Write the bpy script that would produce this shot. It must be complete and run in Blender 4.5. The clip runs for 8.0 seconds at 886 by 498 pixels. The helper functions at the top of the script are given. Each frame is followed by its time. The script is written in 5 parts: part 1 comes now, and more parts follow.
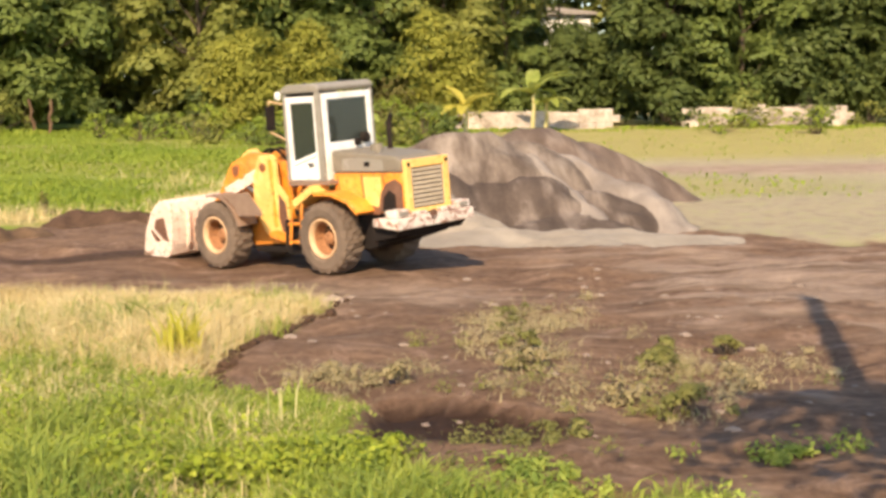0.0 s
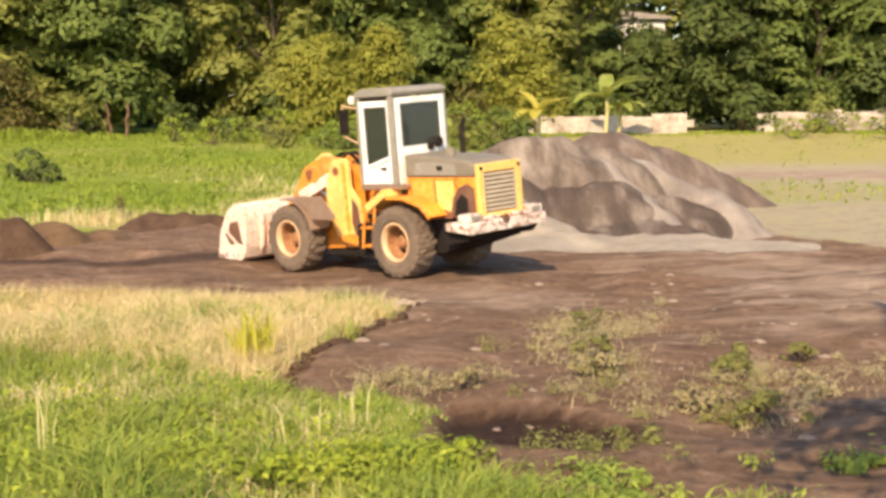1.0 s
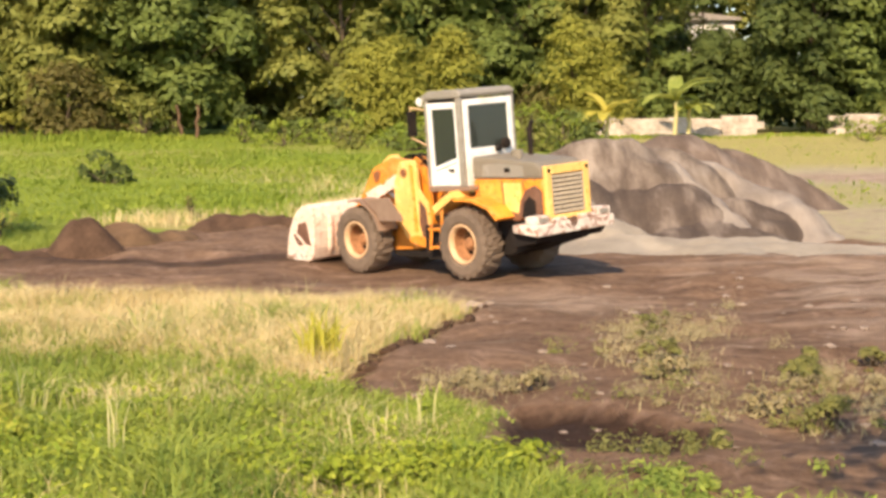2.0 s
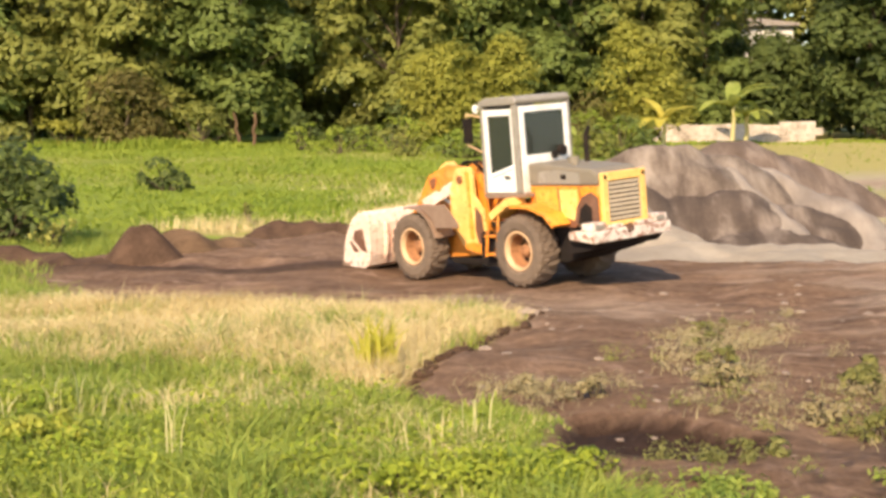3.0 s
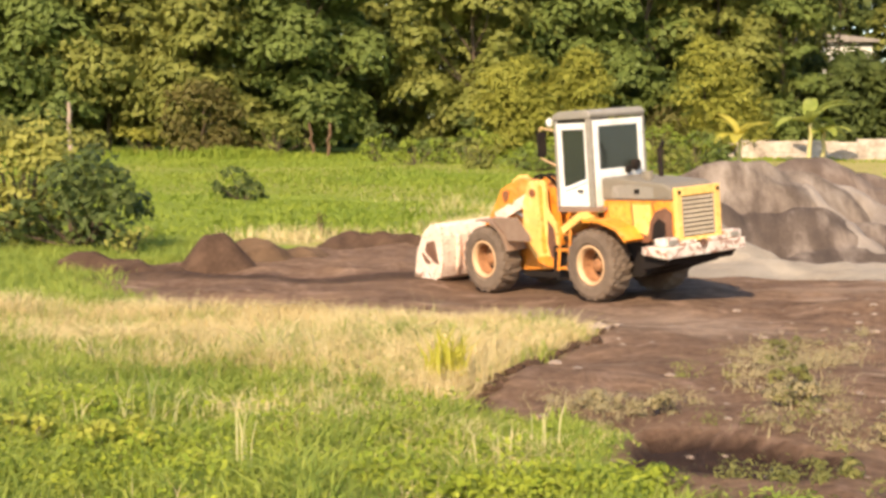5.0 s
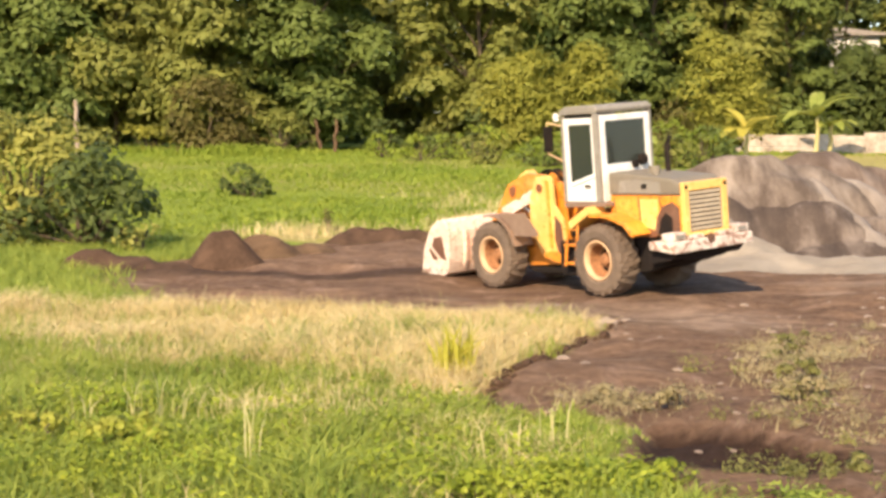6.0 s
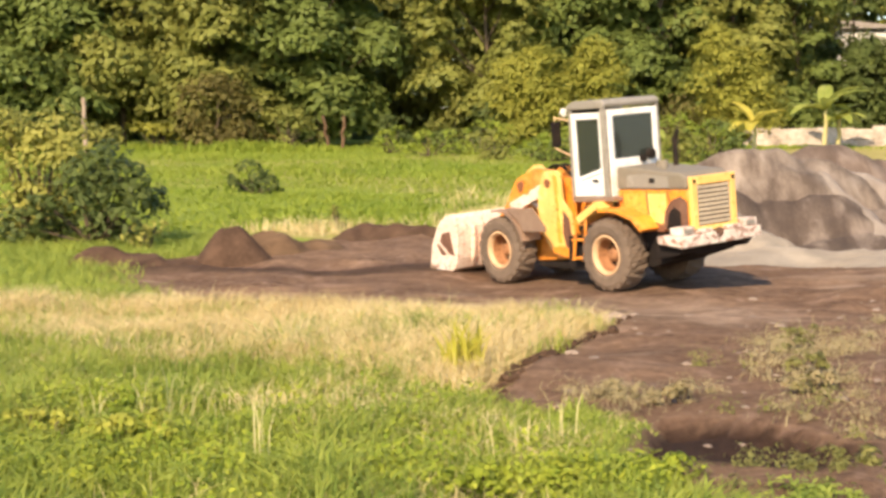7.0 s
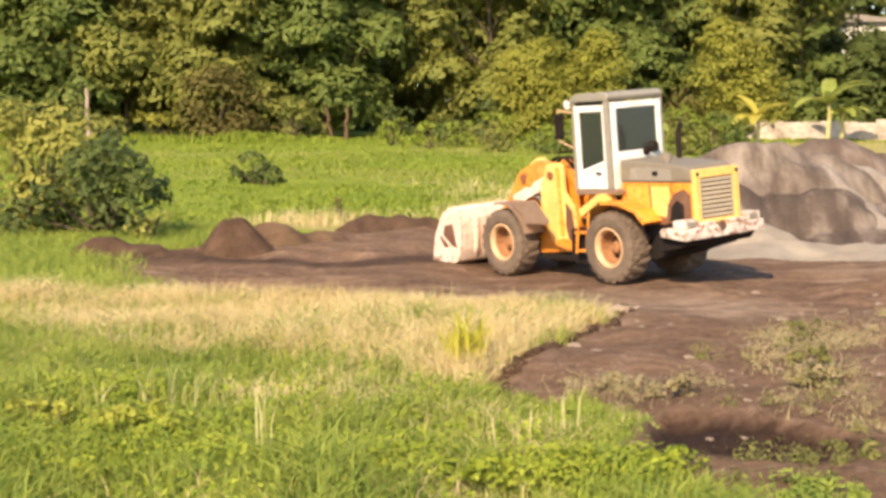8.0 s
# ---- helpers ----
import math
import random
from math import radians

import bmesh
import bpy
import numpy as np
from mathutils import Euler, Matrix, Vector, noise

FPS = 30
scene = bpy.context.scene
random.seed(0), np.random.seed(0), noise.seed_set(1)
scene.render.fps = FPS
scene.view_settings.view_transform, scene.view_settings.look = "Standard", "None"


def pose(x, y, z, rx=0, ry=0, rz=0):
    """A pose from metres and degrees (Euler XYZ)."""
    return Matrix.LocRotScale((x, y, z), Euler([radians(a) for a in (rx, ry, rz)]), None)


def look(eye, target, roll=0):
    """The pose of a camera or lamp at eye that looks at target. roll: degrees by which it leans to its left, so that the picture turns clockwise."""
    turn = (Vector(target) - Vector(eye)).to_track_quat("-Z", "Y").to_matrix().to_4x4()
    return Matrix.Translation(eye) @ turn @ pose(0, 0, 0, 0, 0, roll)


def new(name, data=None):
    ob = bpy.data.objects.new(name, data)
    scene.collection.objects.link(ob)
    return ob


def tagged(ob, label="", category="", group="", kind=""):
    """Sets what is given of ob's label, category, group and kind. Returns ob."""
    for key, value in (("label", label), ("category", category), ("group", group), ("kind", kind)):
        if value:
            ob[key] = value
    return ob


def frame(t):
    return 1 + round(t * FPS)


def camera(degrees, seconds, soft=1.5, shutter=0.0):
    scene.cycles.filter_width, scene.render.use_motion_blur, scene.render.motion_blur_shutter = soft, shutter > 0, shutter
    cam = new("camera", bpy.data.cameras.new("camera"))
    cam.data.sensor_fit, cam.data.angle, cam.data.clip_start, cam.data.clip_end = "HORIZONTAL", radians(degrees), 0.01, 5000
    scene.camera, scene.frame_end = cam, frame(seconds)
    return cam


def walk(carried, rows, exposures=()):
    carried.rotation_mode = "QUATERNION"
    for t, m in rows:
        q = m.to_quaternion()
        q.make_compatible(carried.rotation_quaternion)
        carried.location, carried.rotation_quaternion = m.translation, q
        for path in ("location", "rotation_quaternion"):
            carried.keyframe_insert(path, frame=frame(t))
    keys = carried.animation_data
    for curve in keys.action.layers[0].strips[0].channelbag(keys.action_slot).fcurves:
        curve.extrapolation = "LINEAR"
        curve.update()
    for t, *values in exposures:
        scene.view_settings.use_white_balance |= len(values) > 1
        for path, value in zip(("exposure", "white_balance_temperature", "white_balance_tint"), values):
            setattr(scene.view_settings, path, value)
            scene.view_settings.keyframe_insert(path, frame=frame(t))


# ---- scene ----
EYE = (0.0, 0.0, 2.75)
cam = camera(32, 8.0, soft=3.3)
walk(cam, [
    (0.0, pose(*EYE, 84.477, 0.351, -9.401)),
    (0.5, pose(*EYE, 84.418, 0.351, -8.366)),
    (1.0, pose(*EYE, 84.654, 0.284, -6.709)),
    (1.5, pose(*EYE, 84.744, 0.229, -5.643)),
    (2.0, pose(*EYE, 84.731, 0.262, -4.198)),
    (2.2, pose(*EYE, 84.890, 0.262, -3.846)),
    (3.3, pose(*EYE, 85.001, 0.456, -1.821)),
    (3.5, pose(*EYE, 85.021, 0.456, -1.801)),
    (3.7, pose(*EYE, 85.420, 0.280, -0.950)),
    (4.0, pose(*EYE, 85.573, 0.162, -0.711)),
    (4.5, pose(*EYE, 85.754, -0.000, 0.000)),
    (5.0, pose(*EYE, 85.463, -0.275, 0.600)),
    (5.2, pose(*EYE, 85.295, -0.255, 0.663)),
    (6.3, pose(*EYE, 85.309, 0.140, 0.932)),
    (6.5, pose(*EYE, 85.246, 0.192, 1.016)),
    (7.0, pose(*EYE, 85.139, 0.348, 1.120)),
    (7.5, pose(*EYE, 85.107, 0.337, 1.299)),
    (8.0, pose(*EYE, 84.845, 0.115, 1.241)),
], exposures=[(0.0, 0.74), (2.0, 0.75), (4.5, 0.79), (8.0, 0.80)])

# ---- light: a warm low sun behind the camera's left shoulder, and the open sky ----
SUN_FROM = Vector((-0.267, -0.80, 0.60)).normalized()
world = bpy.data.worlds.new("sky")
scene.world = world
world.use_nodes = True
wn = world.node_tree
sky = wn.nodes.new("ShaderNodeTexSky")
sky.sky_type = 'NISHITA'
sky.sun_disc = False
sky.sun_elevation = math.asin(SUN_FROM.z)
sky.sun_rotation = math.atan2(SUN_FROM.x, SUN_FROM.y)
wn.links.new(sky.outputs[0], wn.nodes["Background"].inputs[0])
wn.nodes["Background"].inputs[1].default_value = 0.15
sun_data = bpy.data.lights.new("sun", 'SUN')
sun_data.energy = 5.0
sun_data.angle = radians(0.6)
sun_data.color = (1.0, 0.785, 0.53)
sun = new("sun", sun_data)
sun.matrix_world = look(SUN_FROM * 50, (0, 0, 0))


# ---- materials ----
def ramp(nt, fac, stops):
    n = nt.nodes.new("ShaderNodeValToRGB")
    els = n.color_ramp.elements
    while len(els) < len(stops):
        els.new(0.5)
    for e, (p, c) in zip(els, stops):
        e.position, e.color = p, (*c, 1)
    nt.links.new(fac, n.inputs[0])
    return n.outputs[0]


def noise_out(nt, scale, detail=5, rough=0.6, coords=None, distort=0.0):
    n = nt.nodes.new("ShaderNodeTexNoise")
    n.inputs["Scale"].default_value = scale
    n.inputs["Detail"].default_value = detail
    n.inputs["Roughness"].default_value = rough
    n.inputs["Distortion"].default_value = distort
    if coords:
        nt.links.new(coords, n.inputs["Vector"])
    return n.outputs[0]


def mix(nt, fac, a, b, mode='MIX'):
    n = nt.nodes.new("ShaderNodeMix")
    n.data_type, n.blend_type = 'RGBA', mode
    for sock, v in ((0, fac), (6, a), (7, b)):
        if isinstance(v, (int, float)):
            n.inputs[sock].default_value = v
        elif isinstance(v, tuple):
            n.inputs[sock].default_value = (*v, 1)
        else:
            nt.links.new(v, n.inputs[sock])
    return n.outputs[2]


def bump(nt, height, strength, distance):
    n = nt.nodes.new("ShaderNodeBump")
    n.inputs["Strength"].default_value = strength
    n.inputs["Distance"].default_value = distance
    nt.links.new(height, n.inputs["Height"])
    return n.outputs[0]


def blank(name, roughness=0.8, metal=0.0):
    m = bpy.data.materials.new(name)
    m.use_nodes = True
    nt = m.node_tree
    b = nt.nodes["Principled BSDF"]
    b.inputs["Roughness"].default_value = roughness
    b.inputs["Metallic"].default_value = metal
    if roughness > 0.85:
        b.inputs["Specular IOR Level"].default_value = 0.1
    co = nt.nodes.new("ShaderNodeTexCoord")
    return m, nt, b, co.outputs["Object"]


def paint(name, base, worn, dirt, wear=0.5, roughness=0.5, metal=0.0, scale=3.0, fade=0.0):
    """Paint with broad fading, chipped patches of another tone, and fine dirt."""
    m, nt, b, co = blank(name, roughness, metal)
    broad = noise_out(nt, scale, 4, 0.6, co)
    fine = noise_out(nt, scale * 7, 6, 0.7, co, 0.4)
    grain = noise_out(nt, 90, 3, 0.6, co)
    c = mix(nt, ramp(nt, broad, [(0.35, (0, 0, 0)), (0.7, (1, 1, 1))]), base, tuple(x * 0.8 for x in base))
    c = mix(nt, ramp(nt, fine, [(wear, (0, 0, 0)), (wear + 0.06, (1, 1, 1))]), c, worn)
    c = mix(nt, ramp(nt, broad, [(0.5, (0, 0, 0)), (0.85, (0.8, 0.8, 0.8))]), c, dirt)
    patchy_fade = noise_out(nt, scale * 2.3, 5, 0.65, co, 0.8)
    c = mix(nt, ramp(nt, patchy_fade, [(0.52, (0, 0, 0)), (0.66, (fade, fade, fade))]), c, tuple(min(0.9, x * 1.1 + 0.12) for x in base))
    c = mix(nt, 0.15, c, ramp(nt, grain, [(0.3, dirt), (0.7, base)]))
    nt.links.new(c, b.inputs["Base Color"])
    nt.links.new(bump(nt, fine, 0.25, 0.01), b.inputs["Normal"])
    return m


def leafy(name, stops, translucent=0.35, rough=0.6, drift=0.35, spray=1.5):
    """Leaf or blade: the colour differs from leaf to leaf, with broad patches over it."""
    m, nt, b, co = blank(name, rough)
    g = nt.nodes.new("ShaderNodeNewGeometry")
    c = ramp(nt, g.outputs["Random Per Island"], stops)
    patch = noise_out(nt, drift, 5, 0.7, g.outputs["Position"])
    sprig = noise_out(nt, spray, 3, 0.6, g.outputs["Position"], 0.6)
    broad = mix(nt, 0.5, ramp(nt, patch, [(0.36, stops[0][1]), (0.64, stops[-1][1])]), ramp(nt, sprig, [(0.32, stops[0][1]), (0.68, stops[-1][1])]))
    c = mix(nt, 0.62, c, broad)
    nt.links.new(c, b.inputs["Base Color"])
    b.inputs["Specular IOR Level"].default_value = 0.2
    t = nt.nodes.new("ShaderNodeBsdfTranslucent")
    nt.links.new(c, t.inputs[0])
    s = nt.nodes.new("ShaderNodeMixShader")
    s.inputs[0].default_value = translucent
    nt.links.new(b.outputs[0], s.inputs[1])
    nt.links.new(t.outputs[0], s.inputs[2])
    nt.links.new(s.outputs[0], nt.nodes["Material Output"].inputs[0])
    return m


def mottled(name, stops, scale, roughness=0.9, relief=0.03, fine=40.0, stretch=None, share=0.3):
    """Stone, bark, rubber, loose earth."""
    m, nt, b, co = blank(name, roughness)
    if stretch:
        lay = nt.nodes.new("ShaderNodeMapping")
        lay.inputs["Scale"].default_value = stretch
        nt.links.new(co, lay.inputs["Vector"])
        n1 = noise_out(nt, scale, 7, 0.62, lay.outputs[0], 0.15)
    else:
        n1 = noise_out(nt, scale, 6, 0.65, co)
    n2 = noise_out(nt, fine, 5, 0.7, co)
    c = mix(nt, share, ramp(nt, n1, stops), ramp(nt, n2, stops))
    nt.links.new(c, b.inputs["Base Color"])
    nt.links.new(bump(nt, mix(nt, 0.5, n1, n2), 0.6, relief), b.inputs["Normal"])
    return m


M_ORANGE = paint("orange_yellow_paint", (0.82, 0.28, 0.022), (0.34, 0.10, 0.02), (0.46, 0.20, 0.06), 0.55, 0.45, scale=1.7, fade=0.6)
M_YELLOW = paint("sunbleached_yellow_paint", (0.86, 0.35, 0.045), (0.45, 0.12, 0.02), (0.58, 0.24, 0.06), 0.56, 0.5, scale=1.8, fade=0.9)
M_FADED = paint("pale_faded_yellow", (0.88, 0.53, 0.145), (0.66, 0.25, 0.04), (0.62, 0.33, 0.11), 0.57, 0.55, scale=1.9, fade=0.8)
M_RUST = paint("rusty_steel", (0.22, 0.075, 0.026), (0.12, 0.05, 0.03), (0.20, 0.10, 0.06), 0.55, 0.8)
M_HUB = paint("rusty_orange_rim_paint", (0.34, 0.155, 0.062), (0.16, 0.06, 0.025), (0.22, 0.11, 0.055), 0.53, 0.7)
M_WHITE = paint("chalky_white_paint", (0.80, 0.78, 0.74), (0.45, 0.36, 0.28), (0.55, 0.50, 0.42), 0.68, 0.5)
M_PALE = paint("pale_worn_bucket_paint", (0.80, 0.64, 0.52), (0.46, 0.24, 0.15), (0.58, 0.38, 0.28), 0.54, 0.6, scale=2.2)
M_BROWN = paint("dull_brown_paint", (0.22, 0.14, 0.095), (0.12, 0.07, 0.045), (0.30, 0.21, 0.15), 0.58, 0.8)
M_BUMPER = paint("battered_bumper_paint", (0.74, 0.64, 0.55), (0.24, 0.10, 0.06), (0.30, 0.18, 0.13), 0.50, 0.6, scale=1.3, fade=0.5)
M_PATCH = paint("bare_rusted_patch", (0.13, 0.055, 0.03), (0.06, 0.03, 0.02), (0.24, 0.13, 0.08), 0.55, 0.8)
M_SLAT = paint("dusty_slat_paint", (0.42, 0.34, 0.24), (0.25, 0.18, 0.12), (0.34, 0.27, 0.19), 0.6, 0.7)
M_GREY = paint("dusty_grey_paint", (0.185, 0.155, 0.115), (0.09, 0.075, 0.055), (0.29, 0.235, 0.17), 0.60, 0.7)
M_CABGREY = paint("faded_cab_grey", (0.24, 0.215, 0.18), (0.13, 0.105, 0.08), (0.33, 0.28, 0.22), 0.58, 0.6, fade=0.35)
M_CREAM = paint("cream_rim_paint", (0.60, 0.39, 0.215), (0.40, 0.18, 0.08), (0.45, 0.28, 0.16), 0.60, 0.6)
M_DARK = paint("greasy_black_steel", (0.016, 0.013, 0.012), (0.04, 0.025, 0.016), (0.045, 0.03, 0.022), 0.60, 0.9)
M_STEEL = paint("polished_rod_steel", (0.55, 0.53, 0.50), (0.35, 0.3, 0.25), (0.4, 0.35, 0.3), 0.66, 0.3, 0.9)
M_TYRE = mottled("dusty_tyre_rubber", [(0.3, (0.075, 0.056, 0.044)), (0.7, (0.20, 0.145, 0.105))], 2.0, 0.9, 0.01)
M_GRAVEL = mottled("grey_gravel", [(0.36, (0.075, 0.054, 0.042)), (0.49, (0.165, 0.127, 0.10)), (0.64, (0.30, 0.243, 0.195))], 1.25, 0.95, 0.07, 25, (1.5, 0.5, 0.4), 0.2)
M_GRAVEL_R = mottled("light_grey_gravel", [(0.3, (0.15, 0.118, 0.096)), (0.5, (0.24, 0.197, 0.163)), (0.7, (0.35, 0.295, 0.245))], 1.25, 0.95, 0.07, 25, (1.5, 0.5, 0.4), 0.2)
M_GRAVEL_P = mottled("pale_gravel", [(0.3, (0.19, 0.155, 0.122)), (0.5, (0.28, 0.235, 0.185)), (0.7, (0.38, 0.325, 0.26))], 0.8, 0.95, 0.05, 18)
M_GRAVEL_B = mottled("brown_gravel", [(0.3, (0.075, 0.052, 0.040)), (0.5, (0.14, 0.102, 0.08)), (0.72, (0.27, 0.21, 0.17))], 1.25, 0.95, 0.07, 22, (1.5, 0.5, 0.4), 0.2)
M_GRAVEL_D = mottled("dark_gravel", [(0.3, (0.050, 0.036, 0.029)), (0.50, (0.092, 0.068, 0.054)), (0.68, (0.24, 0.19, 0.155))], 1.25, 0.95, 0.07, 22, (1.5, 0.5, 0.4), 0.2)
M_EARTH = mottled("dark_loose_earth", [(0.3, (0.035, 0.021, 0.014)), (0.7, (0.12, 0.072, 0.047))], 2.0, 0.95, 0.05, 14)
M_EARTH_B = mottled("dry_brown_earth", [(0.3, (0.06, 0.036, 0.021)), (0.7, (0.18, 0.112, 0.065))], 2.0, 0.95, 0.05, 14)
M_STONE = mottled("pale_stone", [(0.3, (0.20, 0.145, 0.11)), (0.7, (0.40, 0.31, 0.245))], 3.0, 0.9, 0.02)
M_BARK = mottled("pale_brown_bark", [(0.3, (0.05, 0.037, 0.025)), (0.7, (0.14, 0.105, 0.07))], 3.0, 0.9, 0.03)
M_WALL = mottled("weathered_limewash", [(0.34, (0.16, 0.12, 0.09)), (0.5, (0.42, 0.35, 0.285)), (0.68, (0.62, 0.54, 0.46))], 0.7, 0.9, 0.03, 5)
M_HOUSE = mottled("white_house_plaster", [(0.3, (0.66, 0.63, 0.58)), (0.7, (0.80, 0.78, 0.74))], 1.0, 0.85, 0.01)
M_ROOF = mottled("corrugated_grey_roof", [(0.3, (0.20, 0.17, 0.15)), (0.7, (0.34, 0.30, 0.27))], 1.0, 0.6, 0.01)
M_LEAF = leafy("olive_green_leaf", [(0.0, (0.140, 0.159, 0.032)), (0.5, (0.199, 0.210, 0.045)), (1.0, (0.284, 0.281, 0.067))])
M_LEAF_G = leafy("mid_green_leaf", [(0.0, (0.083, 0.116, 0.027)), (0.5, (0.132, 0.171, 0.037)), (1.0, (0.199, 0.237, 0.055))])
M_LEAF_Y = leafy("yellow_green_leaf", [(0.0, (0.178, 0.19, 0.027)), (0.5, (0.268, 0.268, 0.04)), (1.0, (0.375, 0.352, 0.062))])
M_LEAF_P = leafy("pale_yellow_leaf", [(0.0, (0.25, 0.255, 0.05)), (0.5, (0.36, 0.355, 0.078)), (1.0, (0.49, 0.455, 0.12))], 0.45)
M_LEAF_D = leafy("dark_green_leaf", [(0.0, (0.044, 0.066, 0.018)), (0.5, (0.083, 0.110, 0.029)), (1.0, (0.143, 0.171, 0.044))])
M_LEAF_B = leafy("dry_brown_leaf", [(0.0, (0.12, 0.085, 0.03)), (0.5, (0.175, 0.15, 0.045)), (1.0, (0.19, 0.185, 0.045))])
M_BANANA = leafy("banana_leaf", [(0.0, (0.14, 0.20, 0.03)), (0.5, (0.27, 0.33, 0.06)), (1.0, (0.50, 0.50, 0.14))], 0.45, 0.45)
M_BANANA_Y = leafy("yellowed_banana_leaf", [(0.0, (0.42, 0.36, 0.05)), (0.5, (0.60, 0.50, 0.08)), (1.0, (0.72, 0.62, 0.14))], 0.5, 0.45)
M_GRASS = leafy("lush_green_grass", [(0.0, (0.115, 0.19, 0.035)), (0.5, (0.27, 0.335, 0.058)), (1.0, (0.46, 0.475, 0.09))], 0.4, drift=0.8, spray=3.2)
M_MEADOW = leafy("meadow_grass", [(0.0, (0.155, 0.225, 0.026)), (0.5, (0.225, 0.295, 0.034)), (1.0, (0.325, 0.355, 0.05))], 0.4, drift=0.12, spray=0.5)
M_STRAW = leafy("dry_straw_grass", [(0.0, (0.50, 0.38, 0.16)), (0.5, (0.70, 0.55, 0.26)), (1.0, (0.82, 0.70, 0.40))], 0.4)
M_WEED = leafy("bright_broadleaf_weed", [(0.0, (0.095, 0.17, 0.016)), (0.5, (0.25, 0.335, 0.028)), (1.0, (0.50, 0.51, 0.06))], 0.4, drift=1.2, spray=4.0)
M_WEED_Y = leafy("yellow_weed_leaf", [(0.0, (0.24, 0.29, 0.03)), (0.5, (0.42, 0.43, 0.06)), (1.0, (0.62, 0.58, 0.12))], 0.45, drift=1.0, spray=4.0)
M_TUFT = leafy("bright_yellow_green_blade", [(0.0, (0.36, 0.34, 0.04)), (0.5, (0.52, 0.48, 0.06)), (1.0, (0.68, 0.60, 0.11))], 0.45)
M_SCRUB = leafy("dusty_scrub", [(0.0, (0.25, 0.21, 0.09)), (0.5, (0.39, 0.32, 0.16)), (1.0, (0.54, 0.44, 0.26))], 0.4)
M_SCRUB_G = leafy("olive_scrub_leaf", [(0.0, (0.13, 0.14, 0.04)), (0.5, (0.22, 0.22, 0.06)), (1.0, (0.34, 0.31, 0.10))], 0.4)
M_STALK = leafy("pale_dry_stalk", [(0.0, (0.45, 0.40, 0.16)), (1.0, (0.68, 0.60, 0.32))], 0.3)

m, nt, b, co = blank("dark_window_glass", 0.08)
b.inputs["Base Color"].default_value = (0.07, 0.08, 0.07, 1)
b.inputs["Transmission Weight"].default_value = 0.55
b.inputs["IOR"].default_value = 1.45
M_GLASS = m

# ground: soil kinds come from the mesh's own masks, broken up by noise
m, nt, b, co = blank("ground_soil_and_turf", 0.95)
pos = nt.nodes.new("ShaderNodeNewGeometry").outputs["Position"]


def mask(name):
    n = nt.nodes.new("ShaderNodeAttribute")
    n.attribute_name = name
    return n.outputs["Fac"]


big = noise_out(nt, 0.35, 5, 0.6, pos)
mid = noise_out(nt, 1.7, 6, 0.65, pos, 0.5)
small = noise_out(nt, 9.0, 6, 0.7, pos)
grit = noise_out(nt, 45.0, 4, 0.7, pos)
turf = mix(nt, mid, (0.15, 0.20, 0.028), (0.25, 0.29, 0.05))
turf = mix(nt, ramp(nt, big, [(0.4, (0, 0, 0)), (0.7, (1, 1, 1))]), turf, (0.27, 0.33, 0.045))
straw = mix(nt, small, (0.36, 0.26, 0.11), (0.58, 0.45, 0.21))
lay = nt.nodes.new("ShaderNodeMapping")
lay.inputs["Scale"].default_value = (0.55, 1.5, 1.0)
nt.links.new(pos, lay.inputs["Vector"])
drag = noise_out(nt, 1.4, 7, 0.7, lay.outputs[0], 0.8)
earth = ramp(nt, drag, [(0.34, (0.072, 0.041, 0.027)), (0.5, (0.186, 0.110, 0.070)), (0.66, (0.36, 0.228, 0.145))])
earth = mix(nt, 0.45, earth, ramp(nt, small, [(0.3, (0.072, 0.041, 0.027)), (0.7, (0.33, 0.208, 0.132))]))
earth = mix(nt, ramp(nt, mid, [(0.56, (0, 0, 0)), (0.68, (0.65, 0.65, 0.65))]), earth, (0.38, 0.25, 0.18))
earth = mix(nt, ramp(nt, grit, [(0.62, (0, 0, 0)), (0.72, (0.7, 0.7, 0.7))]), earth, (0.34, 0.26, 0.19))
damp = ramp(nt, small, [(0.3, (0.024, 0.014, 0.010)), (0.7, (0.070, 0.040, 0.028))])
sand = ramp(nt, drag, [(0.35, (0.24, 0.165, 0.115)), (0.65, (0.50, 0.37, 0.275))])
field = ramp(nt, mid, [(0.3, (0.31, 0.245, 0.17)), (0.5, (0.42, 0.345, 0.225)), (0.72, (0.40, 0.375, 0.18))])
c = mix(nt, mask("straw"), turf, straw)
c = mix(nt, mask("field"), c, field)
c = mix(nt, mask("earth"), c, earth)
c = mix(nt, mask("sand"), c, sand)
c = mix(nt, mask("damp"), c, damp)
nt.links.new(c, b.inputs["Base Color"])
nt.links.new(bump(nt, mix(nt, 0.4, small, grit), 1.0, 0.09), b.inputs["Normal"])
M_GROUND = m


# ---- building helpers ----
def part(name, bm, material, parent=None, label="", smooth=False):
    me = bpy.data.meshes.new(name)
    bm.normal_update()
    if smooth:
        for f in bm.faces:
            f.smooth = True
    bm.to_mesh(me)
    bm.free()
    me.materials.append(material)
    ob = new(name, me)
    if parent is not None:
        ob.parent = parent
    if label:
        ob["label"] = label
    return ob


def grown(name, verts, faces, material, parent=None, label="", smooth=False):
    me = bpy.data.meshes.new(name)
    me.from_pydata(verts, [], faces)
    if smooth:
        me.polygons.foreach_set("use_smooth", [True] * len(me.polygons))
    me.materials.append(material)
    ob = new(name, me)
    if parent is not None:
        ob.parent = parent
    if label:
        ob["label"] = label
    return ob


